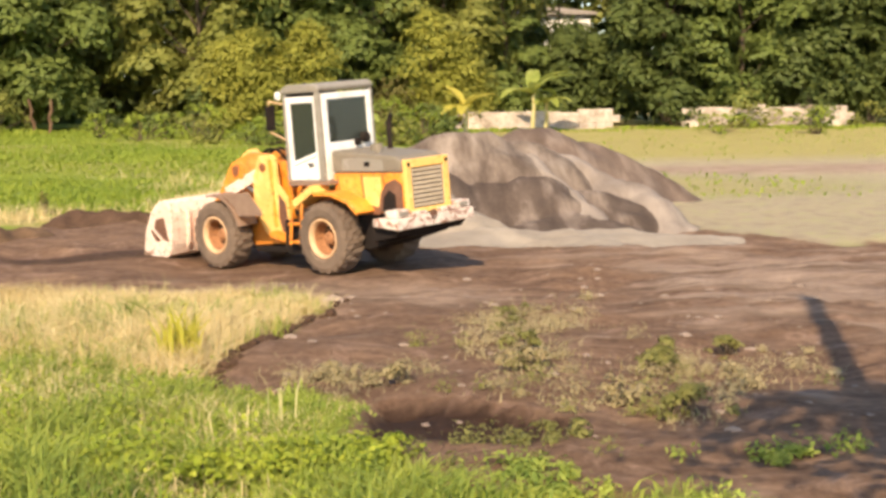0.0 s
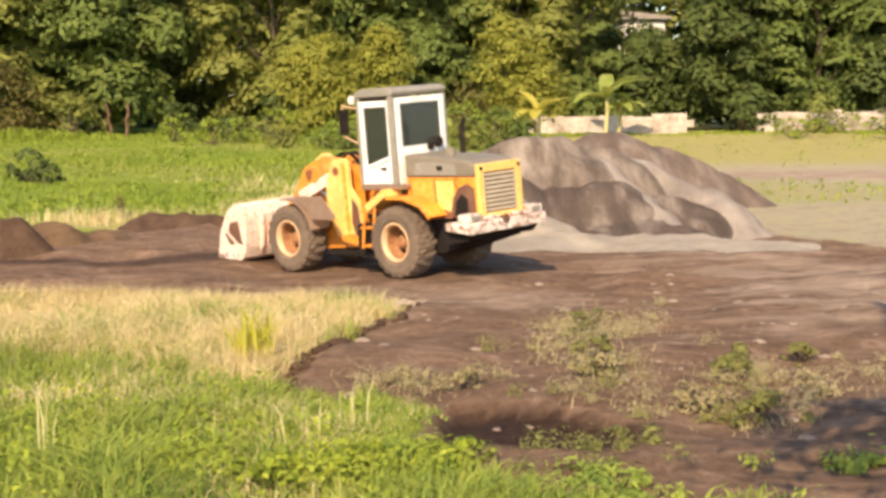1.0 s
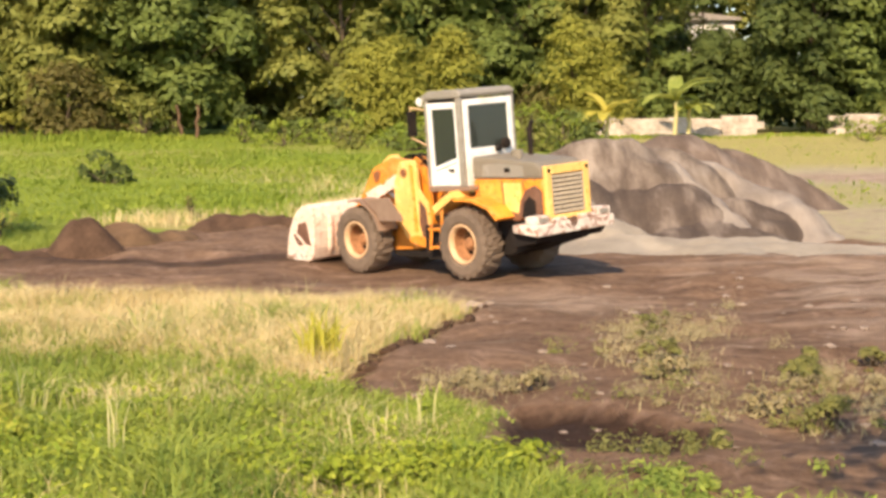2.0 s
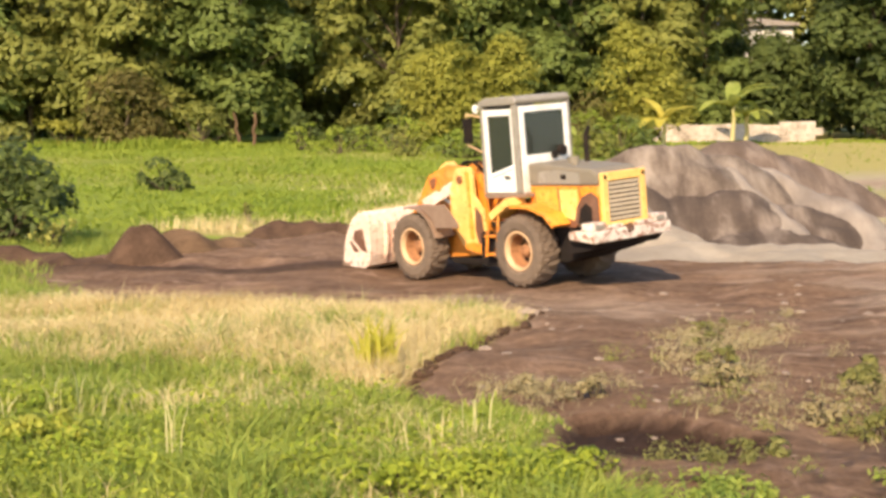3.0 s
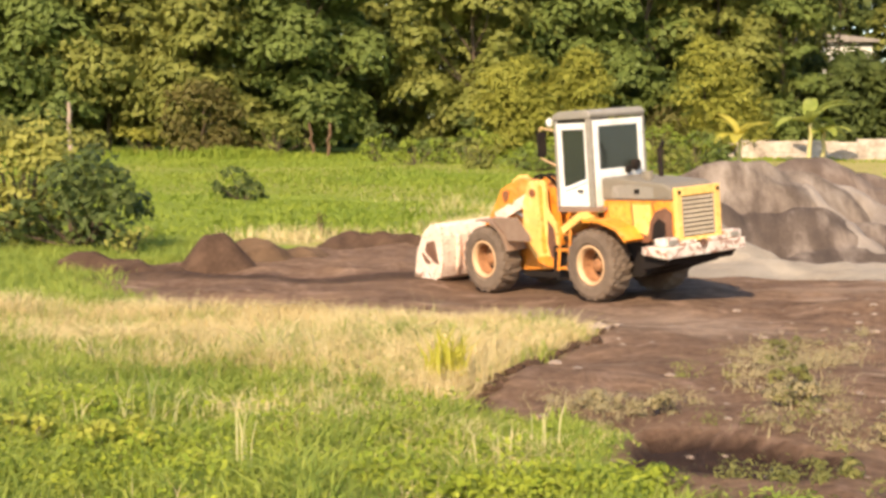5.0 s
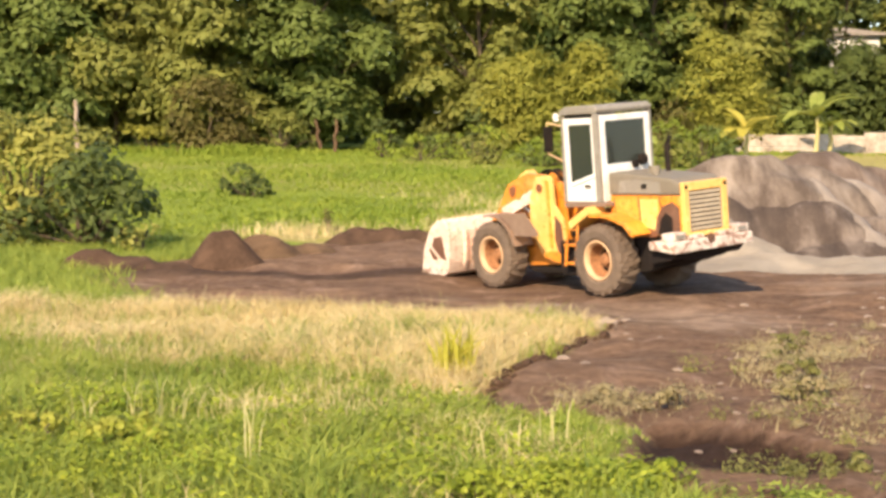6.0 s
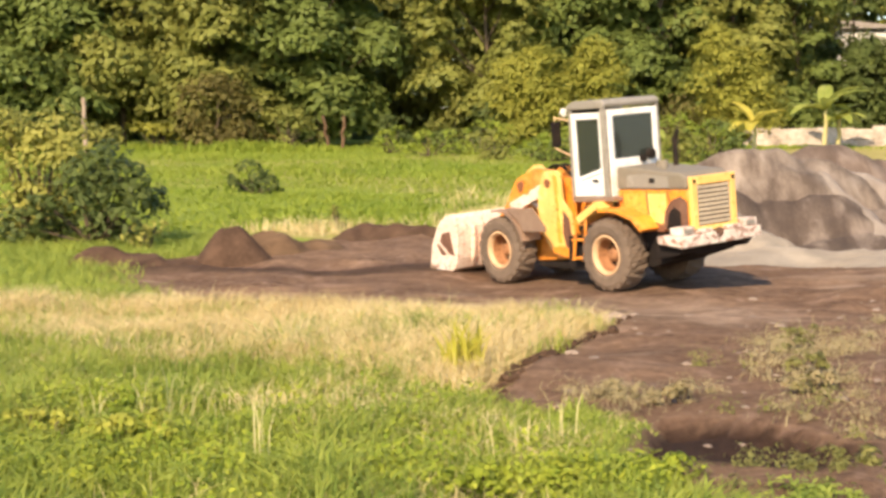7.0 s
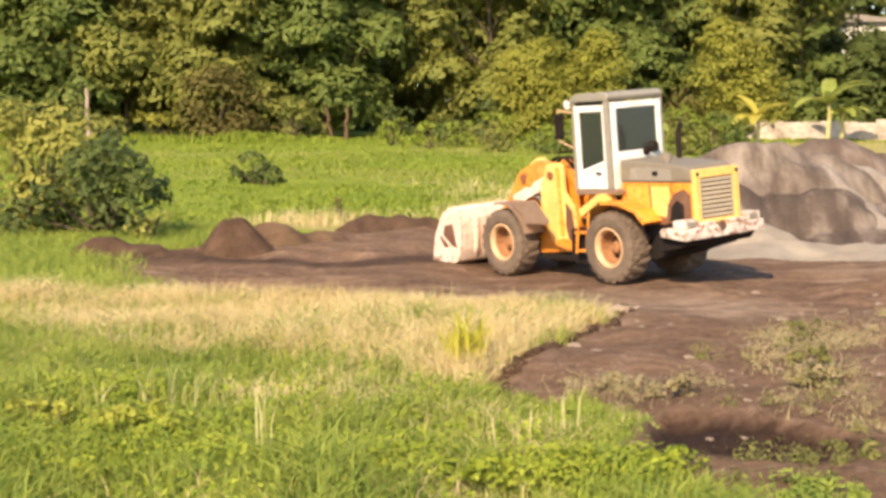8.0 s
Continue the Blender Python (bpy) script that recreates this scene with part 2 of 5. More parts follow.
def box(bm, x0, x1, y0, y1, z0, z1, bevel=0.0):
    vs = bmesh.ops.create_cube(bm, size=1)["verts"]
    for v in vs:
        v.co = Vector(((x0 + x1) / 2 + v.co.x * (x1 - x0), (y0 + y1) / 2 + v.co.y * (y1 - y0), (z0 + z1) / 2 + v.co.z * (z1 - z0)))
    if bevel:
        es = list({e for v in vs for e in v.link_edges})
        bmesh.ops.bevel(bm, geom=es, offset=bevel, segments=2, affect='EDGES', profile=0.6)
    return bm


def prism(bm, profile, y0, y1, bevel=0.0):
    """A plate of outline (x, z), from y0 to y1."""
    a = [bm.verts.new((x, y0, z)) for x, z in profile]
    c = [bm.verts.new((x, y1, z)) for x, z in profile]
    fs = [bm.faces.new(a), bm.faces.new(c[::-1])]
    n = len(profile)
    for i in range(n):
        fs.append(bm.faces.new((a[i], c[i], c[(i + 1) % n], a[(i + 1) % n])))
    bmesh.ops.recalc_face_normals(bm, faces=fs)
    if bevel:
        bmesh.ops.bevel(bm, geom=list({e for f in fs for e in f.edges}), offset=bevel, segments=2, affect='EDGES', profile=0.6)
    return bm


def rod(bm, a, c, r, seg=12, r2=None):
    a, c = Vector(a), Vector(c)
    d = c - a
    m = Matrix.Translation((a + c) / 2) @ d.to_track_quat("Z", "Y").to_matrix().to_4x4()
    bmesh.ops.create_cone(bm, cap_ends=True, segments=seg, radius1=r, radius2=r if r2 is None else r2, depth=d.length, matrix=m)
    return bm


def lathe(bm, profile, seg=36):
    """Turn (radius, y) round the y axis."""
    rings = []
    for i in range(seg):
        a = 2 * math.pi * i / seg
        rings.append([bm.verts.new((r * math.cos(a), y, r * math.sin(a))) for r, y in profile])
    for i in range(seg):
        p, q = rings[i], rings[(i + 1) % seg]
        for j in range(len(profile) - 1):
            bm.faces.new((p[j], p[j + 1], q[j + 1], q[j]))
    bmesh.ops.recalc_face_normals(bm, faces=bm.faces[:])
    return bm


def thing(name, m, label, category, group="", kind=""):
    ob = new(name)
    ob.empty_display_size = 0.2
    ob.matrix_basis = m
    return tagged(ob, label, category, group, kind)


rng = np.random.default_rng(7)


def hash_noise(x, y, seed=0):
    """Smooth value noise on arrays, 0 to 1."""
    x, y = np.asarray(x, float), np.asarray(y, float)
    xi, yi = np.floor(x).astype(np.int64), np.floor(y).astype(np.int64)
    xf, yf = x - xi, y - yi
    u, v = xf * xf * (3 - 2 * xf), yf * yf * (3 - 2 * yf)

    def h(i, j):
        n = (i * 374761393 + j * 668265263 + seed * 974711) & 0x7fffffff
        n = ((n ^ (n >> 13)) * 1274126177) & 0x7fffffff
        return ((n ^ (n >> 16)) & 0xffff) / 65535.0
    return (h(xi, yi) * (1 - u) + h(xi + 1, yi) * u) * (1 - v) + (h(xi, yi + 1) * (1 - u) + h(xi + 1, yi + 1) * u) * v


def fbm(x, y, scale, octaves=4, seed=0):
    x, y = np.asarray(x, float), np.asarray(y, float)
    t, a, s = 0.0, 0.5, scale
    for o in range(octaves):
        t = t + a * (hash_noise(x * s + 17 * o, y * s - 31 * o, seed + o) - 0.5)
        a, s = a * 0.5, s * 2.03
    return t


def step(a, b, v):
    t = np.clip((np.asarray(v, float) - a) / (b - a), 0, 1)
    return t * t * (3 - 2 * t)


def inside(x, y, poly):
    """Signed distance to a polygon's edge, positive within."""
    x, y = np.asarray(x, float), np.asarray(y, float)
    best, odd = np.full(np.broadcast(x, y).shape, 1e9), np.zeros(np.broadcast(x, y).shape, bool)
    for (ax, ay), (bx, by) in zip(poly, poly[1:] + poly[:1]):
        ex, ey = bx - ax, by - ay
        t = np.clip(((x - ax) * ex + (y - ay) * ey) / (ex * ex + ey * ey), 0, 1)
        best = np.minimum(best, np.hypot(x - ax - t * ex, y - ay - t * ey))
        cross = (ay > y) != (by > y)
        with np.errstate(divide='ignore', invalid='ignore'):
            xi = ax + (y - ay) * ex / (ey if ey else 1e-9)
        odd ^= cross & (x < xi)
    return np.where(odd, best, -best)


# ---- ground ----
EARTH = [(0.0, 14.7), (0.8, 17.7), (1.9, 20.2), (0.8, 21.4), (-3.5, 22.0), (-5.8, 24.6), (-7.0, 28.5), (-4.5, 33.0),
         (-1.5, 36.5), (2.0, 34.5), (6.0, 36.0), (9.5, 36.0), (10.8, 30.5), (12.2, 28.4), (20.0, 26.5), (22.0, 9.0), (7.0, 9.0), (3.0, 9.3),
         (1.6, 10.7), (1.15, 11.9), (1.1, 13.0), (0.6, 13.75)]
STRAW = [(-7.0, 19.2), (-4.0, 17.4), (-1.5, 16.6), (0.1, 14.9), (0.8, 17.7), (1.9, 20.2), (0.9, 21.6), (-3.5, 22.2), (-7.0, 22.0)]
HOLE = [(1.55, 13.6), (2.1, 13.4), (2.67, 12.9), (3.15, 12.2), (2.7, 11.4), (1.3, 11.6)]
LOADER_AT = (2.79, 25.11)
# the machine stands nose-down and leaning to its left on uneven ground
LOADER_POSE = pose(LOADER_AT[0], LOADER_AT[1], 0.01, -3.8, 2.0, 127)
LOADER_UP = LOADER_POSE.to_3x3() @ Vector((0, 0, 1))


def soil(x, y):
    x, y = np.asarray(x, float), np.asarray(y, float)
    wob = fbm(x, y, 0.9, 4, 3) * 1.3
    soft_edge = 0.5 * step(-3, -5, x)
    earth = step(-0.12 - soft_edge, 0.18 + soft_edge, inside(x, y, EARTH) + wob * step(0.2, 4, np.hypot(x - 1, y - 17.5)) + wob * 0.3)
    straw = step(-0.5, 0.5, inside(x, y, STRAW) + wob * 1.2)
    straw = np.maximum(straw, 0.75 * step(0.1, 0.5, 0.7 - np.abs(y - 35.6 + 0.12 * x) * 0.45 + wob * 1.8) * step(-6.5, -4.5, x) * step(8, 6, x))
    straw = np.maximum(straw, 0.9 * step(1.2, 0.5, np.hypot((x - 2.6) / 3.2, (y - 40.5) / 5.0) - wob * 0.5))
    straw = np.maximum(straw, 0.35 * step(0.02, 0.22, fbm(x, y, 0.12, 4, 77)) * step(40, 46, y))
    # darker colour in the hollow, and below along the track's streak
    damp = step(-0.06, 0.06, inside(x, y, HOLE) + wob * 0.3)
    streak = step(1.1, 0.4, np.abs(y - 28.3 - 0.10 * x + wob)) * step(3.0, 0.0, x) * step(-7.5, -5.5, x)
    damp = np.maximum(damp, 0.75 * streak)
    field = step(8.5, 11, x + 0.6 * wob) * step(26, 28.5, y + wob) * step(64, 57, y + wob * 3)
    verge = step(1.25, 0.5, np.hypot((x - 15.5) / 4.5, (y - 46) / 5.5) - wob * 0.5)
    field = field * (1 - 0.6 * verge)
    straw = np.maximum(straw, 0.6 * verge)
    straw = np.maximum(straw, 0.65 * step(13, 17, x + wob) * step(54, 58, y))
    sand = step(1.6, 0.3, np.abs(y - 54 + wob * 2) * 0.42) * step(13.5, 17, x) * step(36, 30, x)
    sand = np.maximum(sand, 0.6 * step(0.22, 0.34, fbm(x * 0.5, y * 1.6, 1.1, 4, 9)) * earth)
    sand = np.maximum(sand, 0.7 * earth * step(1.3, 0.4, np.hypot((x - 9.0) / 2.8, (y - 21.5) / 5.5) - fbm(x * 0.5, y * 1.7, 1.0, 4, 23) * 3))
    sand = np.maximum(sand, 0.5 * earth * step(1.3, 0.4, np.hypot((x - 2.2) / 3.2, (y - 21.6) / 1.9) - wob * 0.8))
    return earth, straw, damp, field, sand


def height(x, y):
    x, y = np.asarray(x, float), np.asarray(y, float)
    z = 0.95 * step(40, 96, y)
    e = step(-0.25, 0.35, inside(x, y, EARTH))
    near = step(2.2, 4.5, np.hypot(x - LOADER_AT[0] + 1.3, y - LOADER_AT[1] - 1.7))
    z = z + near * (e * fbm(x, y, 0.8, 5, 5) * 0.38 + (1 - e) * fbm(x, y, 0.5, 4, 6) * 0.2 * step(60, 40, y))
    z = z - 0.16 * step(-0.02, 0.16, inside(x, y, HOLE))
    # the ground tilts under the machine's four wheels
    lean = 0.01 - (LOADER_UP.x * (x - LOADER_AT[0]) + LOADER_UP.y * (y - LOADER_AT[1])) / LOADER_UP.z
    z = z + np.clip(lean, -0.15, 0.15) * step(3.0, 2.1, np.hypot(x - LOADER_AT[0] + 0.80, y - LOADER_AT[1] - 1.06))
    z = z + 0.10 * e * step(22, 19, y) * step(-0.2, 0.3, inside(x, y, EARTH))
    # the rough spoil line between track and meadow
    z = z + 0.16 * step(0.9, 0.0, np.abs(y - 35.6 + 0.1 * x)) * step(-7, -4, x) * step(3, 0.5, x) * (0.5 + 1.6 * np.maximum(fbm(x, y, 1.1, 4, 8), -0.25))
    return z


def H(x, y):
    return float(height(np.array([x]), np.array([y]))[0])


xs = np.concatenate([-np.geomspace(2500, 13, 26), np.arange(-12, 16, 0.12), np.geomspace(16.2, 2500, 30)])
ys = np.concatenate([-np.geomspace(2000, 10, 12), np.arange(-8, 9, 1.5), np.arange(9, 38, 0.12), np.geomspace(38.2, 110, 110), np.geomspace(113, 3500, 22)])
gx, gy = np.meshgrid(xs, ys)
gx, gy = gx.ravel(), gy.ravel()
gz = height(gx, gy)
w, d = len(xs), len(ys)
i0 = (np.arange(d - 1)[:, None] * w + np.arange(w - 1)[None, :]).ravel()
ground = grown("ground", np.stack([gx, gy, gz], 1).tolist(), np.stack([i0, i0 + 1, i0 + w + 1, i0 + w], 1).tolist(), M_GROUND, smooth=True)
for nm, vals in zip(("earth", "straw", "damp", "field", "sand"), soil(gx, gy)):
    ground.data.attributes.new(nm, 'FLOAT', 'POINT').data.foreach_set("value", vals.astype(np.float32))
tagged(ground, "rutted brown earth yard beside grass and meadow", "ground", kind="structure")


# ---- heaps ----
def heap(name, cones, material, label, category, x0, x1, y0, y1, cell=0.12, rough=0.16, seed=1, group="", warp=1.1):
    """A heap of tipped material: cones (x, y, height, slope, flat) merged."""
    hx, hy = np.meshgrid(np.arange(x0, x1, cell), np.arange(y0, y1, cell))
    sh = hx.shape
    hx, hy = hx.ravel(), hy.ravel()
    jx, jy = hx + fbm(hx, hy, 0.7, 3, seed) * warp, hy + fbm(hx, hy, 0.7, 3, seed + 9) * warp
    z = np.full(hx.shape, -0.5)
    for cx, cy, top, slope, ex in cones:
        r = np.hypot(np.maximum(np.abs(jx - cx) - ex, 0), jy - cy)
        z = np.maximum(z, top - slope * (np.sqrt(r * r + 0.05) - 0.22))
    z = z + fbm(hx, hy, 1.6, 5, seed + 3) * rough
    z = np.maximum(z, -0.3) + height(hx, hy)
    idx = (np.arange(sh[0] - 1)[:, None] * sh[1] + np.arange(sh[1] - 1)[None, :]).ravel()
    keep = np.max([z[idx + k] - height(hx[idx + k], hy[idx + k]) for k in (0, 1, sh[1], sh[1] + 1)], axis=0) > -0.1
    idx = idx[keep]
    faces = np.stack([idx, idx + 1, idx + sh[1] + 1, idx + sh[1]], 1)
    used, inv = np.unique(faces, return_inverse=True)
    ob = grown(name, np.stack([hx, hy, z], 1)[used].tolist(), inv.reshape(-1, 4).tolist(), material, smooth=True)
    return tagged(ob, label, category, group)


heap("mound", [(6.05, 34.3, 1.95, 0.66, 0.62), (7.3, 34.5, 1.72, 0.70, 0.3)], M_GRAVEL,
     "large heap of grey gravel tipped on the earth yard", "gravel mound", 1.8, 13.0, 29.0, 39.0, group="tipped heaps")
heap("mound", [(5.05, 31.3, 1.08, 0.70, 0.02), (6.6, 29.8, 0.17, 0.13, 1.4), (8.6, 28.9, 0.10, 0.12, 1.2)], M_GRAVEL_P,
     "small pale cone of gravel with its spill before the large heap", "gravel mound", 2.5, 12.0, 26.2, 34.0, 0.09, 0.11, 5, group="tipped heaps")
heap("mound", [(9.2, 41.0, 1.95, 0.74, 0.5), (10.6, 41.2, 1.55, 0.7, 0.5), (11.8, 41.0, 0.9, 0.6, 0.4)], M_GRAVEL_B,
     "brown heap of gravel behind the grey one", "gravel mound", 6.0, 17.0, 37.0, 46.0, 0.15, 0.15, 8, group="tipped heaps")
# darker gravel right of the small cone and just behind it
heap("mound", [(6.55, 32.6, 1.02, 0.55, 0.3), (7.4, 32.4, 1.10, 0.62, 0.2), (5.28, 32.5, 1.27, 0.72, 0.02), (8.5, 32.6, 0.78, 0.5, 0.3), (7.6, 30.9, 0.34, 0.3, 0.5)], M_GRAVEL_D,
     "dark gravel tipped against the grey heap", "gravel mound", 3.5, 12.0, 28.5, 37.0, 0.1, 0.15, 27, group="tipped heaps", warp=0.6)
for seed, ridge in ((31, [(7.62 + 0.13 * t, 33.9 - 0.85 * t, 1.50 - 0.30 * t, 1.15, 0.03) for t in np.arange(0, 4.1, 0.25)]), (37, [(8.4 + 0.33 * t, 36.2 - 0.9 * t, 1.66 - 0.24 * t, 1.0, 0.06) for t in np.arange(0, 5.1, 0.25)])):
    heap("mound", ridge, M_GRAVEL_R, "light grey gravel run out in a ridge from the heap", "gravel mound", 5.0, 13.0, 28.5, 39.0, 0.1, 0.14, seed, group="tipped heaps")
heap("mound", [(-4.64, 29.8, 0.60, 1.5, 0.15)], M_EARTH, "dark heap of loose earth by the track", "earth mound", -6.5, -2.5, 27.8, 31.5, 0.06, 0.16, 12, group="earth heaps", warp=0.4)
heap("mound", [(-6.6, 28.9, 0.34, 0.8, 0.5), (-5.8, 28.9, 0.24, 0.7, 0.3)], M_EARTH, "low brown heap of loose earth", "earth mound", -8.5, -4.5, 27.8, 31.5, 0.07, 0.3, 15, group="earth heaps")
heap("mound", [(-4.3, 32.5, 0.30, 0.6, 0.3), (-3.5, 32.8, 0.18, 0.6, 0.3)], M_EARTH_B, "low brown heap of dry earth", "earth mound", -6.0, -1.5, 31.0, 34.5, 0.07, 0.3, 18, group="earth heaps")
heap("mound", [(-2.2, 35.6, 0.20, 0.6, 0.3), (-1.5, 35.5, 0.16, 0.5, 0.4), (-0.6, 35.3, 0.14, 0.5, 0.3)], M_EARTH, "broken dark spoil at the meadow's edge", "earth mound", -4.0, 1.5, 34.0, 37.0, 0.07, 0.5, 21, group="earth heaps")


# ---- wheel loader: x forward, y to its left, z up, from the ground under the rear axle ----
def wheel(parent, x, y, side):
    """A lugged tyre on a dished rim; side is +1 on the left."""
    hub = new("wheel")
    hub.parent = parent
    hub.matrix_basis = Matrix.Translation((x, y, 0.592))
    w = 0.225
    bm = lathe(bmesh.new(), [(0.315, -w * 0.82), (0.37, -w * 0.98), (0.48, -w), (0.552, -w * 0.88), (0.575, -w * 0.5), (0.58, 0),
                             (0.575, w * 0.5), (0.552, w * 0.88), (0.48, w), (0.37, w * 0.98), (0.315, w * 0.82), (0.315, -w * 0.82)], 100)
    for v in bm.verts:
        r = math.hypot(v.co.x, v.co.z)
        if r > 0.53:
            turn = math.atan2(v.co.z, v.co.x) / (2 * math.pi) * 20 + abs(v.co.y) * 3.2 + (0.5 if v.co.y < -0.001 else 0)
            k = 1 + (0.013 if turn % 1 < 0.5 else -0.016) / r
            v.co.x, v.co.z = v.co.x * k, v.co.z * k
    tyre = part("tyre", bm, M_TYRE, hub, "dusty black lugged tyre")
    s = side
    bm = lathe(bmesh.new(), [(0.325, s * 0.185), (0.33, s * 0.20), (0.305, s * 0.205), (0.282, s * 0.19), (0.268, s * 0.12)], 36)
    part("rim", bm, M_CREAM, hub, "cream-painted steel rim", True)
    bm = lathe(bmesh.new(), [(0.2665, s * 0.125), (0.258, s * 0.04), (0.235, s * -0.04), (0.16, s * -0.06), (0.11, s * -0.04), (0.10, s * 0.05), (0.06, s * 0.075), (0.0005, s * 0.08)], 30)
    for i in range(8):
        a = 2 * math.pi * i / 8
        rod(bm, (0.17 * math.cos(a), s * -0.06, 0.17 * math.sin(a)), (0.17 * math.cos(a), s * -0.03, 0.17 * math.sin(a)), 0.016, 6)
    part("hub", bm, M_HUB, hub, "rusty orange wheel centre")
    bm = lathe(bmesh.new(), [(0.33, -s * 0.18), (0.30, -s * 0.12), (0.26, s * -0.04), (0.12, s * -0.06), (0.001, s * -0.06)], 24)
    part("inner_disc", bm, M_DARK, hub)
    return hub


def wheel_loader(m):
    L = thing("wheel_loader", m, "weathered orange wheel loader with a white cab on bare earth", "wheel loader")
    for x in (-0.06, 2.70):
        wheel(L, x, 0.66, 1)
        wheel(L, x, -0.66, -1)
        bm = rod(bmesh.new(), (x, -0.6, 0.592), (x, 0.6, 0.592), 0.13, 16)
        rod(bm, (x, -0.2, 0.592), (x, 0.2, 0.592), 0.24, 16)
        part("axle", bm, M_DARK, L)
    # rear frame and belly
    bm = prism(bmesh.new(), [(-1.45, 0.85), (-1.40, 0.62), (-0.55, 0.38), (0.55, 0.38), (0.85, 0.50), (0.85, 1.02), (-1.45, 1.02)], -0.50, 0.50, 0.02)
    part("rear_frame", bm, M_DARK, L, "greasy dark chassis")
    # dark boxes and belly plate added to deepen the shade under the machine
    for s in (-1, 1):
        dark_box = part("side_tank", prism(bmesh.new(), [(0.55, 0.30), (0.50, 0.44), (0.55, 0.86), (1.06, 0.86), (1.10, 0.40), (1.02, 0.28)], *sorted((s * 0.46, s * 0.66)), 0.03), M_DARK, L, "dark box added beside the frame to shade the ground")
        part("tank_cap", rod(bmesh.new(), (0.80, s * 0.56, 0.862), (0.80, s * 0.56, 0.90), 0.04, 12), M_RUST, dark_box)
    part("belly_guard", prism(bmesh.new(), [(0.45, 0.376), (0.60, 0.27), (2.10, 0.27), (2.30, 0.355), (1.30, 0.376)], -0.40, 0.40, 0.01), M_DARK, L, "dark belly plate added to shade the ground")
    # engine hood: orange sides, dusty grey top
    bm = prism(bmesh.new(), [(-1.36, 1.02), (-1.36, 1.70), (0.16, 1.70), (0.16, 1.30), (-0.20, 1.02)], -0.56, 0.56, 0.025)
    hood = part("hood", bm, M_ORANGE, L, "orange engine hood, rust-stained")
    bm = prism(bmesh.new(), [(-1.34, 1.705), (-1.34, 1.86), (-1.20, 1.93), (-0.30, 2.0), (0.16, 2.02), (0.16, 1.705)], -0.575, 0.575, 0.05)
    part("hood_top", bm, M_GREY, hood, "dusty grey hood top")
    for x0, x1, z0, z1 in ((-0.52, -0.05, 1.10, 1.64), (-0.92, -0.56, 1.12, 1.64)):
        part("side_panel", box(bmesh.new(), x0, x1, 0.562, 0.578, z0, z1, 0.006), M_YELLOW if x0 > -0.6 else M_FADED, hood, "sunbleached yellow side panel")
    bm = prism(bmesh.new(), [(-1.33, 1.04), (-1.33, 1.50), (-1.20, 1.60), (-1.02, 1.53), (-0.90, 1.36), (-0.84, 1.12), (-0.88, 1.04)], 0.556, 0.584, 0.006)
    part("side_vent", bm, M_PATCH, hood, "rust-brown worn side opening")
    bm = prism(bmesh.new(), [(-1.20, 1.06), (-1.20, 1.34), (-1.08, 1.42), (-0.97, 1.30), (-0.92, 1.06)], 0.586, 0.598, 0.006)
    part("vent_plate", bm, M_DARK, hood)
    for x, z0, z1 in ((-0.54, 1.06, 1.68), (-0.035, 1.10, 1.66), (-0.95, 1.50, 1.68)):
        part("panel_gap", prism(bmesh.new(), [(x - 0.012, z1), (x + 0.012, z1), (x - 0.03, z0), (x - 0.055, z0)], 0.5785, 0.583), M_RUST, hood, "rusty seam between panels")
    bm = prism(bmesh.new(), [(-0.86, 1.00), (-0.90, 1.10), (-0.70, 1.16), (-0.58, 1.08), (-0.44, 1.13), (-0.30, 1.06), (-0.16, 1.10), (-0.10, 1.02)], 0.5605, 0.5805, 0)
    part("rusted_hem", bm, M_RUST, hood, "rusted lower edge of the hood")
    part("hood_latch", box(bmesh.new(), -0.72, -0.62, 0.577, 0.60, 1.80, 1.86, 0.008), M_DARK, hood)
    part("worn_sheet", prism(bmesh.new(), [(-1.0, 1.73), (-0.98, 1.88), (-0.5, 1.92), (-0.16, 1.90), (-0.14, 1.74)], 0.5745, 0.5785, 0), M_CABGREY, hood, "paler worn side of the hood top")
    part("air_intake", rod(bmesh.new(), (-0.45, 0.0, 1.96), (-0.45, 0.0, 2.08), 0.10, 16), M_GREY, hood)
    part("filler_cap", rod(bmesh.new(), (-0.7, 0.30, 1.92), (-0.7, 0.30, 2.0), 0.05, 12), M_GREY, hood)
    # radiator grille
    bm = bmesh.new()
    box(bm, -1.48, -1.365, -0.56, -0.42, 1.02, 1.95, 0.02)
    box(bm, -1.48, -1.365, 0.42, 0.56, 1.02, 1.95, 0.02)
    box(bm, -1.48, -1.365, -0.418, 0.418, 1.80, 1.95, 0.02)
    box(bm, -1.48, -1.365, -0.418, 0.418, 1.02, 1.10, 0.02)
    grille = part("grille", bm, M_FADED, L, "yellow radiator frame")
    part("radiator_core", box(bmesh.new(), -1.40, -1.37, -0.42, 0.42, 1.10, 1.80), M_DARK, grille)
    for i in range(9):
        z = 1.125 + i * 0.076
        bm = prism(bmesh.new(), [(-1.468, z), (-1.455, z + 0.045), (-1.425, z + 0.052), (-1.43, z + 0.01)], -0.416, 0.416)
        part("slat", bm, M_SLAT, grille)
    for y in (-0.49, 0.49):
        part("rear_lamp", rod(bmesh.new(), (-1.478, y, 1.87), (-1.497, y, 1.87), 0.035, 14), M_DARK, grille, "small round dark lamp")
    # counterweight and bumper
    bm = prism(bmesh.new(), [(-1.62, 0.80), (-1.62, 1.00), (-1.05, 1.00), (-1.05, 0.86)], -0.94, 0.94, 0.03)
